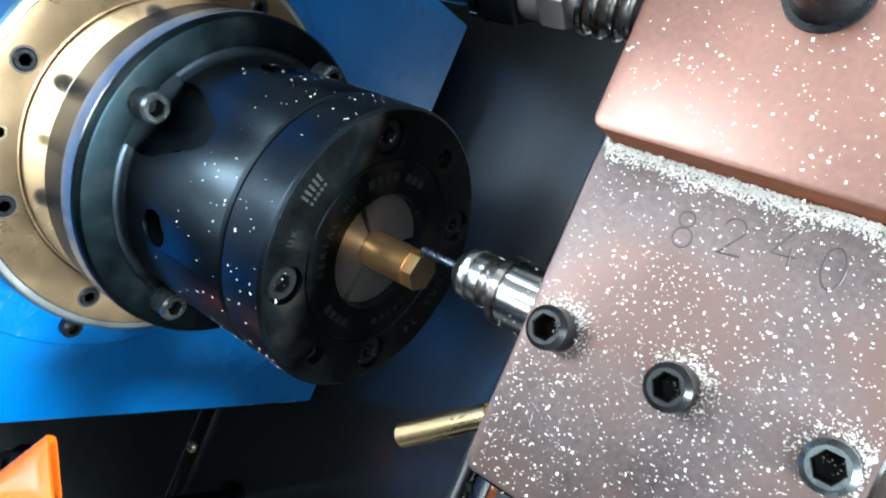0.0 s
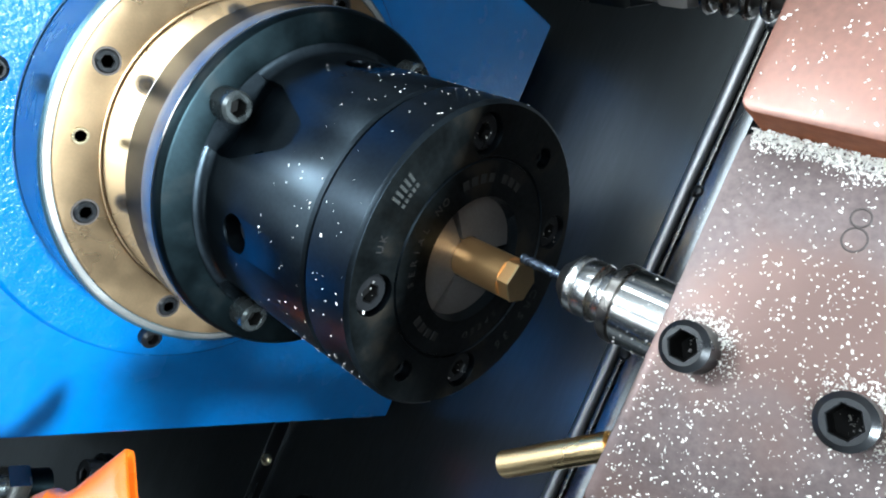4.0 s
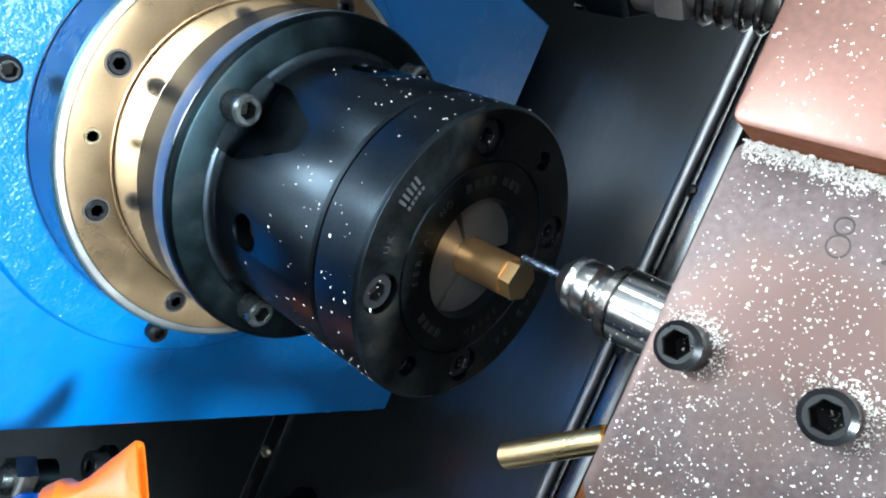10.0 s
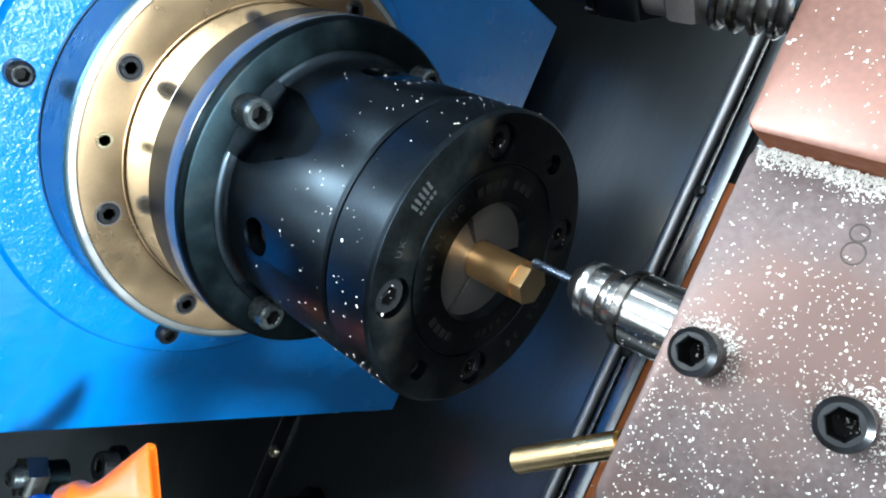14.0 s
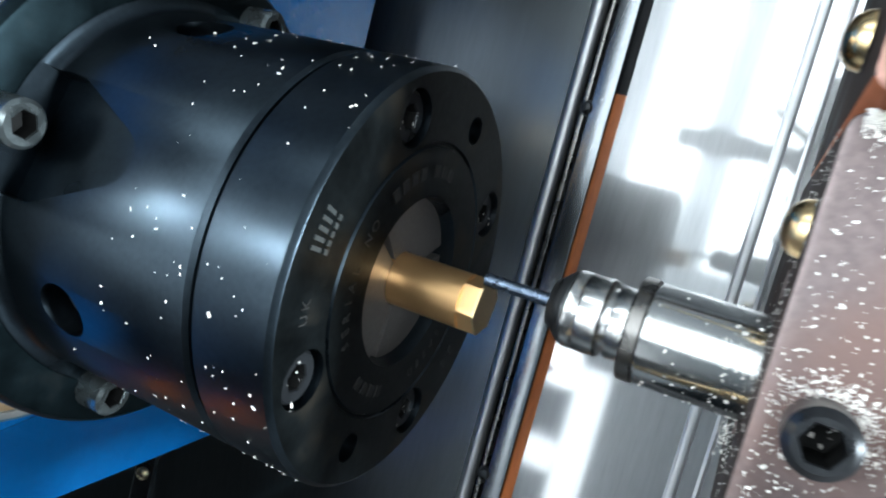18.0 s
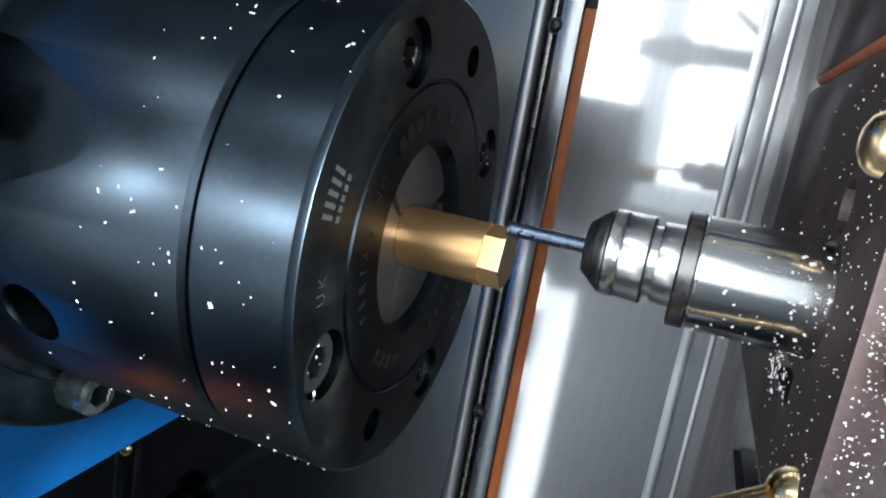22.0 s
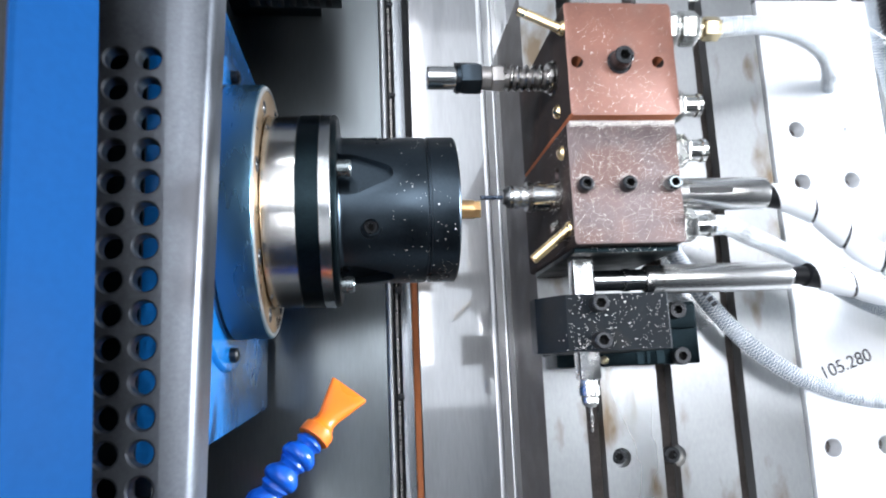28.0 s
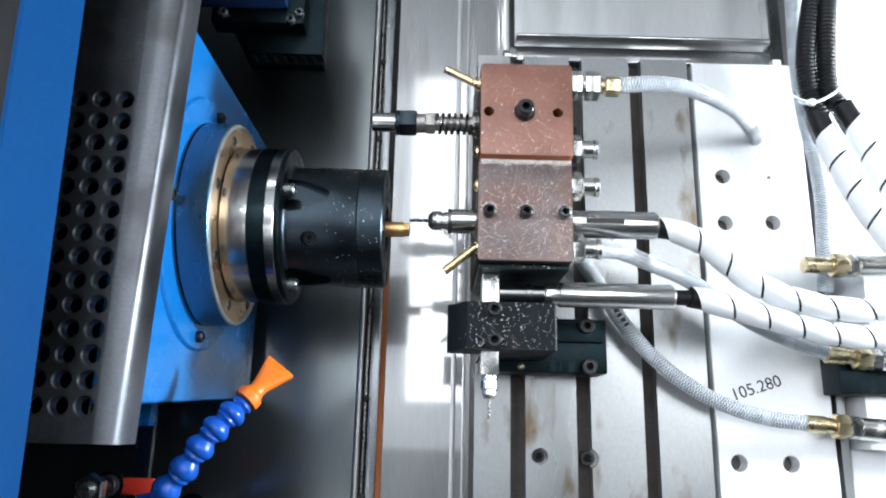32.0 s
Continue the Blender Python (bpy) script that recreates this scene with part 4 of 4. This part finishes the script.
part("lower_end", box(XL, X0, -0.1765, Y0, ZG - 0.004, ZG), GUARD, guard)
edge = bmesh.new()
prof = [(0.0, 0.0), (0.002, -0.0004), (0.0055, -0.002), (0.0078, -0.0048), (0.0088, -0.0085), (0.0091, -0.028)]
rows = []
for y, grow in ((-0.1765, 0.004), (-0.1, 0.0055), (0.0, 0.008), (0.12, 0.011), (0.5, 0.022)):
    lean = 0.0105 * (y - Y0)
    rows.append([edge.verts.new((X0 - lean + x + (grow + lean) * min(1, x / 0.0055), y, ZG + z)) for x, z in prof])
    rows[-1] += [edge.verts.new((X0 + x - 0.003 + grow * min(1, x / 0.0055), y, ZG + z - 0.003)) for x, z in reversed(prof[1:])]
for a, b in zip(rows, rows[1:]):
    for k in range(len(a) - 1):
        edge.faces.new((a[k], a[k + 1], b[k + 1], b[k]))
edge.faces.new(rows[0])
part("rolled_edge", edge, GUARD, guard, "bright worn folded edge", 60)

# ---- blue door post close to the camera
post = thing("door_post", "satin blue painted post beside the guard", "post", (-0.19, 0, 0.1))
pr = [(-0.1584, 0.2238), (-0.1594, 0.2250), (-0.1736, 0.2462), (-0.1752, 0.2498), (-0.1772, 0.2502), (-0.1782, 0.2492), (-0.1786, 0.2300), (-0.1640, 0.2215), (-0.1600, 0.2215)]
part("post_body", moved(extrude_y(pr, -0.75, 0.75), pose(0, 0, 0, 0, 0, 1.66)), BLUE_FRAME, post, "", 20)
slant = pose(-0.0033, 0, 0, 0, 0, 2.4)
dark = thing("door_panel", "dark grey door panel behind the blue post", "panel", (-0.3, 0, 0.2))
# both sheets run on unseen to the left, added there to shade the tray
part("panel_sheet", moved(box(-1.33, -0.1738, -0.75, 0.75, 0.236, 0.24), slant), DOOR, dark)
part("window_film", moved(box(-1.33, -0.1945, -0.75, 0.75, 0.2401, 0.2425, 0.0006), slant), FILM, dark, "pale blue-green window sheet")

# ---- coolant hose of ball links with an orange fan nozzle
hose = thing("coolant_hose", "blue ball-link coolant hose with an orange fan nozzle", "coolant hose", (-0.2, -0.23, -0.05))
line = [(-0.0975, -0.1486, 0.049), (-0.106, -0.1585, 0.0540), (-0.1156, -0.1698, 0.0573), (-0.125, -0.1834, 0.058), (-0.1348, -0.1983, 0.057), (-0.1468, -0.2123, 0.055), (-0.1618, -0.2253, 0.05), (-0.1785, -0.2353, 0.041), (-0.1945, -0.2423, 0.027), (-0.2065, -0.2463, 0.009), (-0.2125, -0.2488, -0.011)]
for a, b in zip(line, line[1:]):
    a, b = Vector(a), Vector(b)
    d = (b - a)
    m = Matrix.Translation(a) @ d.normalized().to_track_quat("X", "Z").to_matrix().to_4x4()
    L = d.length
    k = L / 0.0155
    part("ball_link", lathe([(-0.002 * k, 0.0062), (0.0, 0.0078), (0.0018 * k, 0.0084), (0.0035 * k, 0.0068), (0.005 * k, 0.0064), (0.0066 * k, 0.0078), (0.0092 * k, 0.0099), (0.0118 * k, 0.0106), (0.0142 * k, 0.0101), (0.0158 * k, 0.0085), (0.0162 * k, 0.0066)], 32, m), BLUE_PLASTIC, hose, "glossy blue ball link", 50)
A, Bp, N = Vector((-0.0845, -0.1127, 0.0339)), Vector((-0.0656, -0.1275, 0.0357)), Vector((-0.0956, -0.1462, 0.048))
mid = (A + Bp) / 2
d = (mid - N)
side = (Bp - A).normalized()
side = (side - d.normalized() * side.dot(d.normalized())).normalized()
nrm = d.normalized().cross(side)
fan = bmesh.new()
rings = []
for t, w, h, e in ((-0.02, 0.0098, 0.0098, 1.0), (0.1, 0.0098, 0.0098, 1.0), (0.16, 0.0094, 0.0094, 1.0), (0.2, 0.0078, 0.0072, 1.0), (0.3, 0.0062, 0.0058, 1.0), (0.42, 0.0066, 0.005, 0.9), (0.6, 0.0086, 0.0042, 0.6), (0.8, 0.0106, 0.0035, 0.4), (0.985, 0.0126, 0.003, 0.3), (1.0, 0.0124, 0.0026, 0.3), (1.0, 0.0114, 0.0016, 0.3), (0.9, 0.010, 0.0014, 0.3)):
    ring_v = []
    for k in range(24):
        a = 2 * math.pi * k / 24
        c, s = math.cos(a), math.sin(a)
        c2, s2 = math.copysign(abs(c) ** e, c), math.copysign(abs(s) ** e, s)
        ring_v.append(fan.verts.new(N + d * t + side * w * c2 + nrm * h * s2))
    rings.append(ring_v)
for a, b in zip(rings, rings[1:]):
    for k in range(24):
        fan.faces.new((a[k], a[(k + 1) % 24], b[(k + 1) % 24], b[k]))
fan.faces.new(rings[0]), fan.faces.new(rings[-1])
part("fan_nozzle", fan, ORANGE, hose, "bright orange flat fan nozzle", 40)
valve = thing("coolant_valve", "black coolant valve with a red handle at the hose's foot", "valve", (-0.22, -0.235, -0.2))
part("valve_body", lathe([(-0.2185, 0.014), (-0.214, 0.014), (-0.213, 0.008), (-0.024, 0.008), (-0.022, 0.011), (-0.010, 0.011)], 28, Matrix.Translation((-0.2125, -0.2488, 0)) @ UP), BLACKEN, valve)
part("handle", box(-0.2275, -0.194, -0.2235, -0.2095, -0.060, -0.052, 0.003), RED, valve, "red plastic handle")
part("handle_stem", lathe([(-0.0605, 0.005), (-0.05, 0.005)], 16, Matrix.Translation((-0.214, -0.232, 0)) @ UP), BLACKEN, valve)
part("bolt_bracket", joined(box(-0.238, -0.208, -0.254, -0.226, -0.0565, -0.0518, 0.0015), lathe([(-0.0565, 0.0118), (-0.0518, 0.0118)], 28, Matrix.Translation((-0.2311, -0.216, 0)) @ UP)), BLACKEN, valve)
part("valve_bolt", socket_head(0.0088, 0.0095, 0.007, 0.006, m=Matrix.Translation((-0.2311, -0.216, -0.0520)) @ UP), SCREW, valve, "black socket-head bolt")
part("nut_stem", lathe([(0.2147, 0.0062), (0.2455, 0.0062)], 24, Matrix.Translation((-0.2200, 0, -0.012)) @ DOWN_Y), BLACKEN, valve)
part("nut_seat", lathe([(-0.0185, 0.0085), (-0.006, 0.0085)], 24, Matrix.Translation((-0.2228, -0.2147, 0)) @ UP), BLACKEN, valve)
part("valve_nut", prism(hexagon(0.0205), -0.0065, 0.0045, Matrix.Translation((-0.2228, -0.2147, 0)) @ UP, 0.06), NICKEL, valve, "grey hexagon nut")
part("nut_cap", lathe([(0.0045, 0.006), (0.009, 0.0055), (0.0100, 0.004)], 20, Matrix.Translation((-0.2228, -0.2147, 0)) @ UP), ZINC, valve)

# ---- dark tool unit hanging behind the spindle
unit = thing("dark_tool_unit", "dark blue and black stepped machine unit behind the spindle", "machine unit", (-0.13, 0.22, -0.2))
part("lower_step", box(-0.155, -0.0788, 0.1945, 0.343, -0.0785, -0.056, 0.001), BLACKEN, unit)
part("middle_step", box(-0.185, -0.095, 0.215, 0.363, -0.056, -0.034, 0.002), BLACKEN, unit)
part("upper_body", box(-0.202, -0.11, 0.229, 0.423, -0.034, -0.004, 0.004), NAVY, unit, "dark blue painted body")
part("column", box(-0.195, -0.105, 0.263, 0.423, -0.2177, -0.054), BLACKEN, unit)
# pockets drawn as black blocks, their shade in the colour
for k in range(7):
    part("pocket", box(-0.151 + 0.0098 * k, -0.146 + 0.0098 * k, 0.1938, 0.1965, -0.074, -0.061, 0.0005), RECESS_SHADE, unit)
for x, y in ((-0.107, 0.2175), (-0.099, 0.225), (-0.173, 0.2235)):
    part("cap_screw", socket_head(0.0045, 0.006, 0.004, 0.003, m=Matrix.Translation((x, y, -0.035)) @ UP), ZINC, unit, "grey socket-head screw")

# ---- fittings on the blocks' far side
def nut_stack(parent, m, steps):
    """A row of turned and hexagon pieces along +x: (name, hexagon?, start, end, radius, material)."""
    for name, is_hex, a, b, r, mat in steps:
        bm = prism(hexagon(2 * r * 0.93, 0.3), a, b, m, 0.06) if is_hex else lathe([(a, r * 0.9), (a + 0.0006, r), (b - 0.0006, r), (b, r * 0.9)], 28, m)
        part(name, bm, mat, parent)


def plug_fitting(y, z):
    f = thing("hose_coupling", "nickel-plated hose coupling screwed into the tool block", "coupling", (0.152, y, z), "couplings on the tool blocks")
    nut_stack(f, Matrix.Translation((0.1494, y, z)), [("hex_nut", True, 0.0, 0.0095, 0.0108, NICKEL), ("spigot", False, 0.0095, 0.0195, 0.0075, NICKEL), ("rim", False, 0.0195, 0.0235, 0.0083, NICKEL)])
    return f


for y in (0.0660, 0.0330, -0.0200):
    plug_fitting(y, 0.026)
f = thing("hose_fitting", "nickel nuts and a brass hose tail on the tool block", "fitting", (0.16, 0.1243, 0.026), "hose fittings")
nut_stack(f, Matrix.Translation((0.1494, 0.1243, 0.026)), [("first_nut", True, 0.001, 0.0115, 0.0118, NICKEL), ("gap_ring", False, 0.0115, 0.014, 0.008, NICKEL), ("second_nut", True, 0.014, 0.0265, 0.0118, NICKEL), ("collar", False, 0.0265, 0.031, 0.0068, FITTING), ("brass_nut", True, 0.032, 0.044, 0.0082, FITTING)])
for y in (0.0865, 0.0495):
    p = thing("black_plug", "short black plug in the tool block's side", "plug", (0.152, y, 0.014), "plugs on the tool blocks")
    part("plug_body", lathe([(0, 0.0052), (0.008, 0.0052), (0.0086, 0.0042)], 24, Matrix.Translation((0.1494, y, 0.014))), RUBBER, p)
for x, y, z, turn, grp in ((0.3829, -0.0094, -0.0525, 0, 1), (0.3827, -0.1508, -0.0789, -4, 1), (0.398, -0.0906, -0.0599, -4, 1)):
    f = thing("hose_fitting", "brass hose tail and hexagon nuts at the manifold", "fitting", (x, y, z), "hose fittings")
    nut_stack(f, Matrix.Translation((x, y, z)) @ pose(0, 0, 0, 0, 0, turn), [("tail", False, -0.006, 0.012, 0.0078, FITTING), ("collar", False, 0.012, 0.02, 0.0066, FITTING), ("brass_nut", True, 0.02, 0.032, 0.0105, FITTING), ("elbow_nut", True, 0.033, 0.042, 0.0098, NICKEL), ("elbow", False, 0.042, 0.075, 0.0105, NICKEL)])
man = thing("coolant_manifold", "dark grey coolant manifold block on the pale plate", "manifold", (0.4816, -0.0902, -0.126))
part("manifold_body", box(0.4105, 0.575, -0.124, -0.076, -0.144, -0.074, 0.002), BLACKEN, man)
part("pale_panel", box(0.441, 0.575, -0.173, -0.124, -0.126, -0.09, 0.002), ALU, man)
part("upper_panel", box(0.441, 0.575, -0.076, 0.012, -0.126, -0.07, 0.002), ALU, man)

# ---- hoses and cables
def braided_hose(points, r, pitch, label, print_from=None):
    ln = spline(points, 10)
    t = thing("braided_hose", label, "hose", points[0], "clear hoses")
    part("hose_wall", tube(ln, r, 16), HOSE, t, "", 60)
    if print_from:
        fr = frames_of(ln)
        for k, w in enumerate((0.0035, 0.0025, 0.004, 0.003, 0.0035, 0.0028)):
            a, b = at_run(fr, print_from + 0.0055 * k)[0], at_run(fr, print_from + 0.0055 * k + w)[0]
            m = Matrix.Translation((a + b) / 2) @ (b - a).normalized().to_track_quat("X", "Z").to_matrix().to_4x4()
            part("printed_bar", moved(box(-w / 2, w / 2, -0.0024, 0.0024, r - 0.0003, r + 0.0003), m), INK, t, "dark unreadable print on the hose")
    tagged(part("braid", braid(ln, r + 0.0001, pitch, 6, 0.00024), THREAD, t, "white crossing braid", 60), "white crossing braid", kind="stuff")


def wrapped_cable(points, r, pitch, label):
    ln = spline(points, 10)
    t = thing("wrapped_cable", label, "cable", points[0], "wrapped cables")
    part("core", tube(ln, r * 0.86, 14), RUBBER, t, "dark cable inside", 60)
    part("spiral_wrap", spiral_ribbon(ln, r, pitch, 0.93, 0.0007), WRAP, t, "white spiral wrap", 60)


wrapped_cable([(0.2253, 0.0051, 0.0065), (0.248, 0.001, 0.0055), (0.2708, -0.0108, 0.0034), (0.2958, -0.032, 0.0013), (0.3228, -0.0468, -0.0008), (0.354, -0.0552, -0.0029), (0.3851, -0.0586, -0.0051), (0.4287, -0.057, -0.0072), (0.5115, -0.0483, -0.0156)], 0.0098, 0.0315, "white spiral-wrapped cable of the milling spindle")
wrapped_cable([(0.2507, -0.0529, 0.0023), (0.273, -0.0563, 0.0002), (0.3011, -0.0631, -0.0029), (0.3355, -0.0706, -0.0072), (0.3729, -0.0778, -0.0114), (0.4133, -0.0797, -0.0156), (0.5116, -0.0749, -0.0261)], 0.0100, 0.0305, "white spiral-wrapped cable of the angle spindle")
braided_hose([(0.1704, -0.0198, 0.0235), (0.1936, -0.0169, 0.0075), (0.2284, -0.0184, -0.0261), (0.2733, -0.0305, -0.0473), (0.3168, -0.0579, -0.0557), (0.358, -0.0775, -0.0589), (0.397, -0.0901, -0.0599)], 0.0068, 0.016, "clear braided coolant hose looping to the manifold")
braided_hose([(0.1586, 0.0128, -0.0736), (0.175, -0.0013, -0.0757), (0.1924, -0.0256, -0.0778), (0.2148, -0.0622, -0.0789), (0.2493, -0.1009, -0.0789), (0.2922, -0.1299, -0.0789), (0.3382, -0.1457, -0.0789), (0.3812, -0.1508, -0.0789)], 0.0070, 0.016, "clear braided coolant hose lying over the table", 0.07)
braided_hose([(0.1897, 0.1253, 0.0255), (0.2110, 0.1285, 0.0235), (0.2380, 0.1324, 0.0165), (0.2674, 0.1336, 0.0040), (0.2971, 0.1331, -0.0150), (0.3226, 0.1348, -0.0400), (0.3443, 0.1362, -0.0680), (0.3590, 0.1371, -0.0900), (0.3674, 0.1353, -0.1030)], 0.0068, 0.016, "clear braided coolant hose from the upper block")
braided_hose([(0.4084, 0.3261, -0.0736), (0.4058, 0.2187, -0.0789), (0.4096, 0.1498, -0.0815), (0.4160, 0.1105, -0.0830), (0.4196, 0.0690, -0.0842), (0.4175, 0.0254, -0.0850), (0.4154, -0.0002, -0.0852), (0.4147, -0.0274, -0.0895)], 0.0074, 0.016, "clear braided hose running along the plate's edge")
for pts in ([(0.4490, 0.4093, -0.0470), (0.4168, 0.2766, -0.0550), (0.4048, 0.2133, -0.0580), (0.4039, 0.1828, -0.0600), (0.4063, 0.1603, -0.0605), (0.4108, 0.1400, -0.0560)], [(0.4538, 0.4094, -0.0470), (0.4302, 0.2750, -0.0520), (0.4235, 0.2124, -0.0555), (0.4223, 0.1821, -0.0575), (0.4234, 0.1634, -0.0570), (0.4263, 0.1515, -0.0525)]):
    ln = spline(pts, 60)
    t = thing("corrugated_conduit", "dark corrugated plastic conduit", "conduit", pts[0], "corrugated conduits")
    part("conduit_wall", tube(ln, lambda s: 0.0088 + 0.0006 * math.sin(s * 2 * math.pi / 0.0042), 18), RUBBER, t, "", 70)
wrapped_cable([(0.4078, 0.1450, -0.0578), (0.4143, 0.1173, -0.0557), (0.4222, 0.0867, -0.0515), (0.4372, 0.0448, -0.0451), (0.4648, -0.0059, -0.0388), (0.5023, -0.0528, -0.0367)], 0.0112, 0.032, "white spiral-wrapped cable below the tie")
wrapped_cable([(0.4315, 0.1522, -0.0536), (0.4395, 0.1311, -0.0515), (0.4499, 0.0974, -0.0473), (0.4671, 0.0566, -0.0430), (0.5076, 0.0049, -0.0388)], 0.0108, 0.032, "white spiral-wrapped cable below the tie")
tie = thing("cable_tie", "white plastic cable tie round the conduits", "cable tie", (0.3993, 0.1513, -0.0599))
part("band", tube(spline([(0.3946, 0.1589, -0.0610), (0.3925, 0.1509, -0.0495), (0.4000, 0.1509, -0.0478), (0.4095, 0.1537, -0.0455), (0.4214, 0.1612, -0.0455), (0.4326, 0.1716, -0.0557)], 8), 0.0016, 8), WRAP, tie)
part("lock", box(0.3963, 0.4023, 0.1483, 0.1543, -0.0505, -0.0455, 0.0008), WRAP, tie)
part("tail", tube(spline([(0.3987, 0.1508, -0.0465), (0.3840, 0.1549, -0.0460), (0.3653, 0.1688, -0.0470), (0.3535, 0.1864, -0.0520)], 6), 0.0009, 6), WRAP, tie)

# ---- brass swarf
rnd = random.Random(11)


def clear_of(x, y, spots, r):
    return all((x - a) ** 2 + (y - b) ** 2 > r * r for a, b in spots)


screws = [(0.0821, 0.0063), (0.1113, 0.0063), (0.1422, 0.0063)]
spots = []
while len(spots) < 2700:
    x, y = rnd.uniform(0.0745, 0.1482), rnd.uniform(-0.0322, 0.0495)
    near = 0.35 + 0.65 * noise.noise(Vector((x * 45, y * 45, 3.1)))
    band = math.exp(-((y - 0.0 - 0.1 * (x - 0.1)) / 0.022) ** 2)
    if rnd.random() < 0.3 + 0.5 * near + 0.3 * band and clear_of(x, y, screws, 0.0053):
        spots.append(((x, y, 0.0355), (0, 0, 1)))
for sx, sy in screws:
    for k in range(420):
        a, r = rnd.gauss(1.1, 1.0), 0.0053 + abs(rnd.gauss(0, 0.0018))
        x, y = sx + r * math.cos(a), sy + r * math.sin(a)
        if x < 0.1484:
            spots.append(((x, y, 0.0355 + max(0, 0.003 - (r - 0.0052) * 0.9) * rnd.random()), (rnd.gauss(0, 0.3), rnd.gauss(0, 0.3), 1)))
for sx, sy in screws:  # a few chips at the bottom of each socket
    for k in range(16):
        a, r = rnd.uniform(0, 6.28), 0.0022 * rnd.random() ** 0.5
        spots.append(((sx + r * math.cos(a), sy + r * math.sin(a), 0.0358), (rnd.gauss(0, 0.3), rnd.gauss(0, 0.3), 1)))
swarf("swarf_on_lower_block", spots, 0.00034, "loose brass chips strewn over the lower tool block")
spots = []
for k in range(6000):
    x = rnd.uniform(0.0752, 0.1488)
    dy = abs(rnd.gauss(0, 0.0022)) * (0.75 + 0.5 * noise.noise(Vector((x * 120, 0, 0))))
    spots.append(((x, 0.0512 - dy, 0.0355 + max(0.0, 0.0022 - dy * 0.7) * rnd.random()), (rnd.gauss(0, 0.4), rnd.gauss(-0.2, 0.4), 1)))
swarf("swarf_in_the_joint", spots, 0.00038, "bank of brass chips along the joint of the blocks")
spots = []
while len(spots) < 560:
    x, y = rnd.uniform(0.0750, 0.1482), rnd.uniform(0.054, 0.131)
    if clear_of(x, y, [(0.1097, 0.0893), (0.0806, 0.0892), (0.1369, 0.0892)], 0.0088) and rnd.random() < 0.75 - 0.5 * (y - 0.054) / 0.08 + 0.3 * noise.noise(Vector((x * 40, y * 40, 0))):
        spots.append(((x, y, 0.046), (0, 0, 1)))
swarf("swarf_on_upper_block", spots, 0.00038, "sparse brass chips on the upper tool block")
spots = []
for k in range(250):
    x, y = rnd.uniform(0.0672, 0.1352), rnd.uniform(-0.1015, -0.0657)
    if clear_of(x, y, [(0.087, -0.0718), (0.087, -0.0957)], 0.006):
        spots.append(((x, y, 0.027), (0, 0, 1)))
for k in range(60):
    spots.append(((rnd.gauss(0.083, 0.009), rnd.gauss(-0.097, 0.003), 0.027), (0, 0, 1)))
swarf("swarf_on_clamp_block", spots, 0.00058, "brass chips strewn over the black clamp block")
spots = []
for k in range(110):
    x = 0.0738 - abs(rnd.gauss(0, 0.009)) - 0.0008
    a = rnd.gauss(0.1, 0.75)
    if x > 0.052:
        spots.append(((x, 0.0071 + 0.0104 * math.sin(a), 0.0048 + 0.0104 * math.cos(a)), (0, math.sin(a), math.cos(a))))
swarf("swarf_on_spindle", spots, 0.0005, "fine brass chips clinging to the spindle shank")
spots = []
for k in range(200):
    u = rnd.random()
    x = rnd.uniform(-0.0195, -0.003) if u < 0.45 else rnd.uniform(-0.046, -0.0238) if u < 0.9 else rnd.uniform(-0.072, -0.046)
    a = rnd.uniform(-2.0, 1.8)
    if x < -0.044 and abs((math.degrees(a) - A0 + 3) % 90 - 45) < 19:
        continue
    spots.append(((x, 0.0503 * math.sin(a), 0.0503 * math.cos(a)), (0, math.sin(a), math.cos(a))))
# a few lie in the screw seats of the face
for k in range(4):
    for i in range(5):
        a, r = radians(A0 + 90 * k + rnd.uniform(-7, 7)), 0.0405 + rnd.uniform(-0.004, 0.004)
        spots.append(((-0.0034, r * math.sin(a), r * math.cos(a)), (1, 0, 0)))
swarf("swarf_on_chuck", spots, 0.0005, "small bright chips clinging to the black chuck")
spots = [((0.0732 - rnd.random() * 0.003, rnd.uniform(-0.0135, -0.0085), rnd.uniform(-0.016, 0.0)), (-1, 0, 0.3)) for k in range(70)]
spots += [((rnd.gauss(0.108, 0.02), rnd.uniform(-0.0375, -0.0335), 0.0256), (0, 0, 1)) for k in range(40)]
swarf("swarf_in_crevices", spots, 0.00052, "brass chips caught beside the spindle bore")
spots = []
for k in range(260):
    y, z = rnd.uniform(-0.032, 0.05), 0.034 - abs(rnd.gauss(0, 0.03))
    if z > -0.08 and (y - 0.0071) ** 2 + (z - 0.0048) ** 2 > 0.012 ** 2 and (y - 0.0234) ** 2 + (z - 0.0035) ** 2 > 0.006 ** 2:
        spots.append(((0.0731, y, z), (-1, 0, 0)))
swarf("swarf_on_block_side", spots, 0.00038, "fine brass chips sticking to the tool block's oily side")
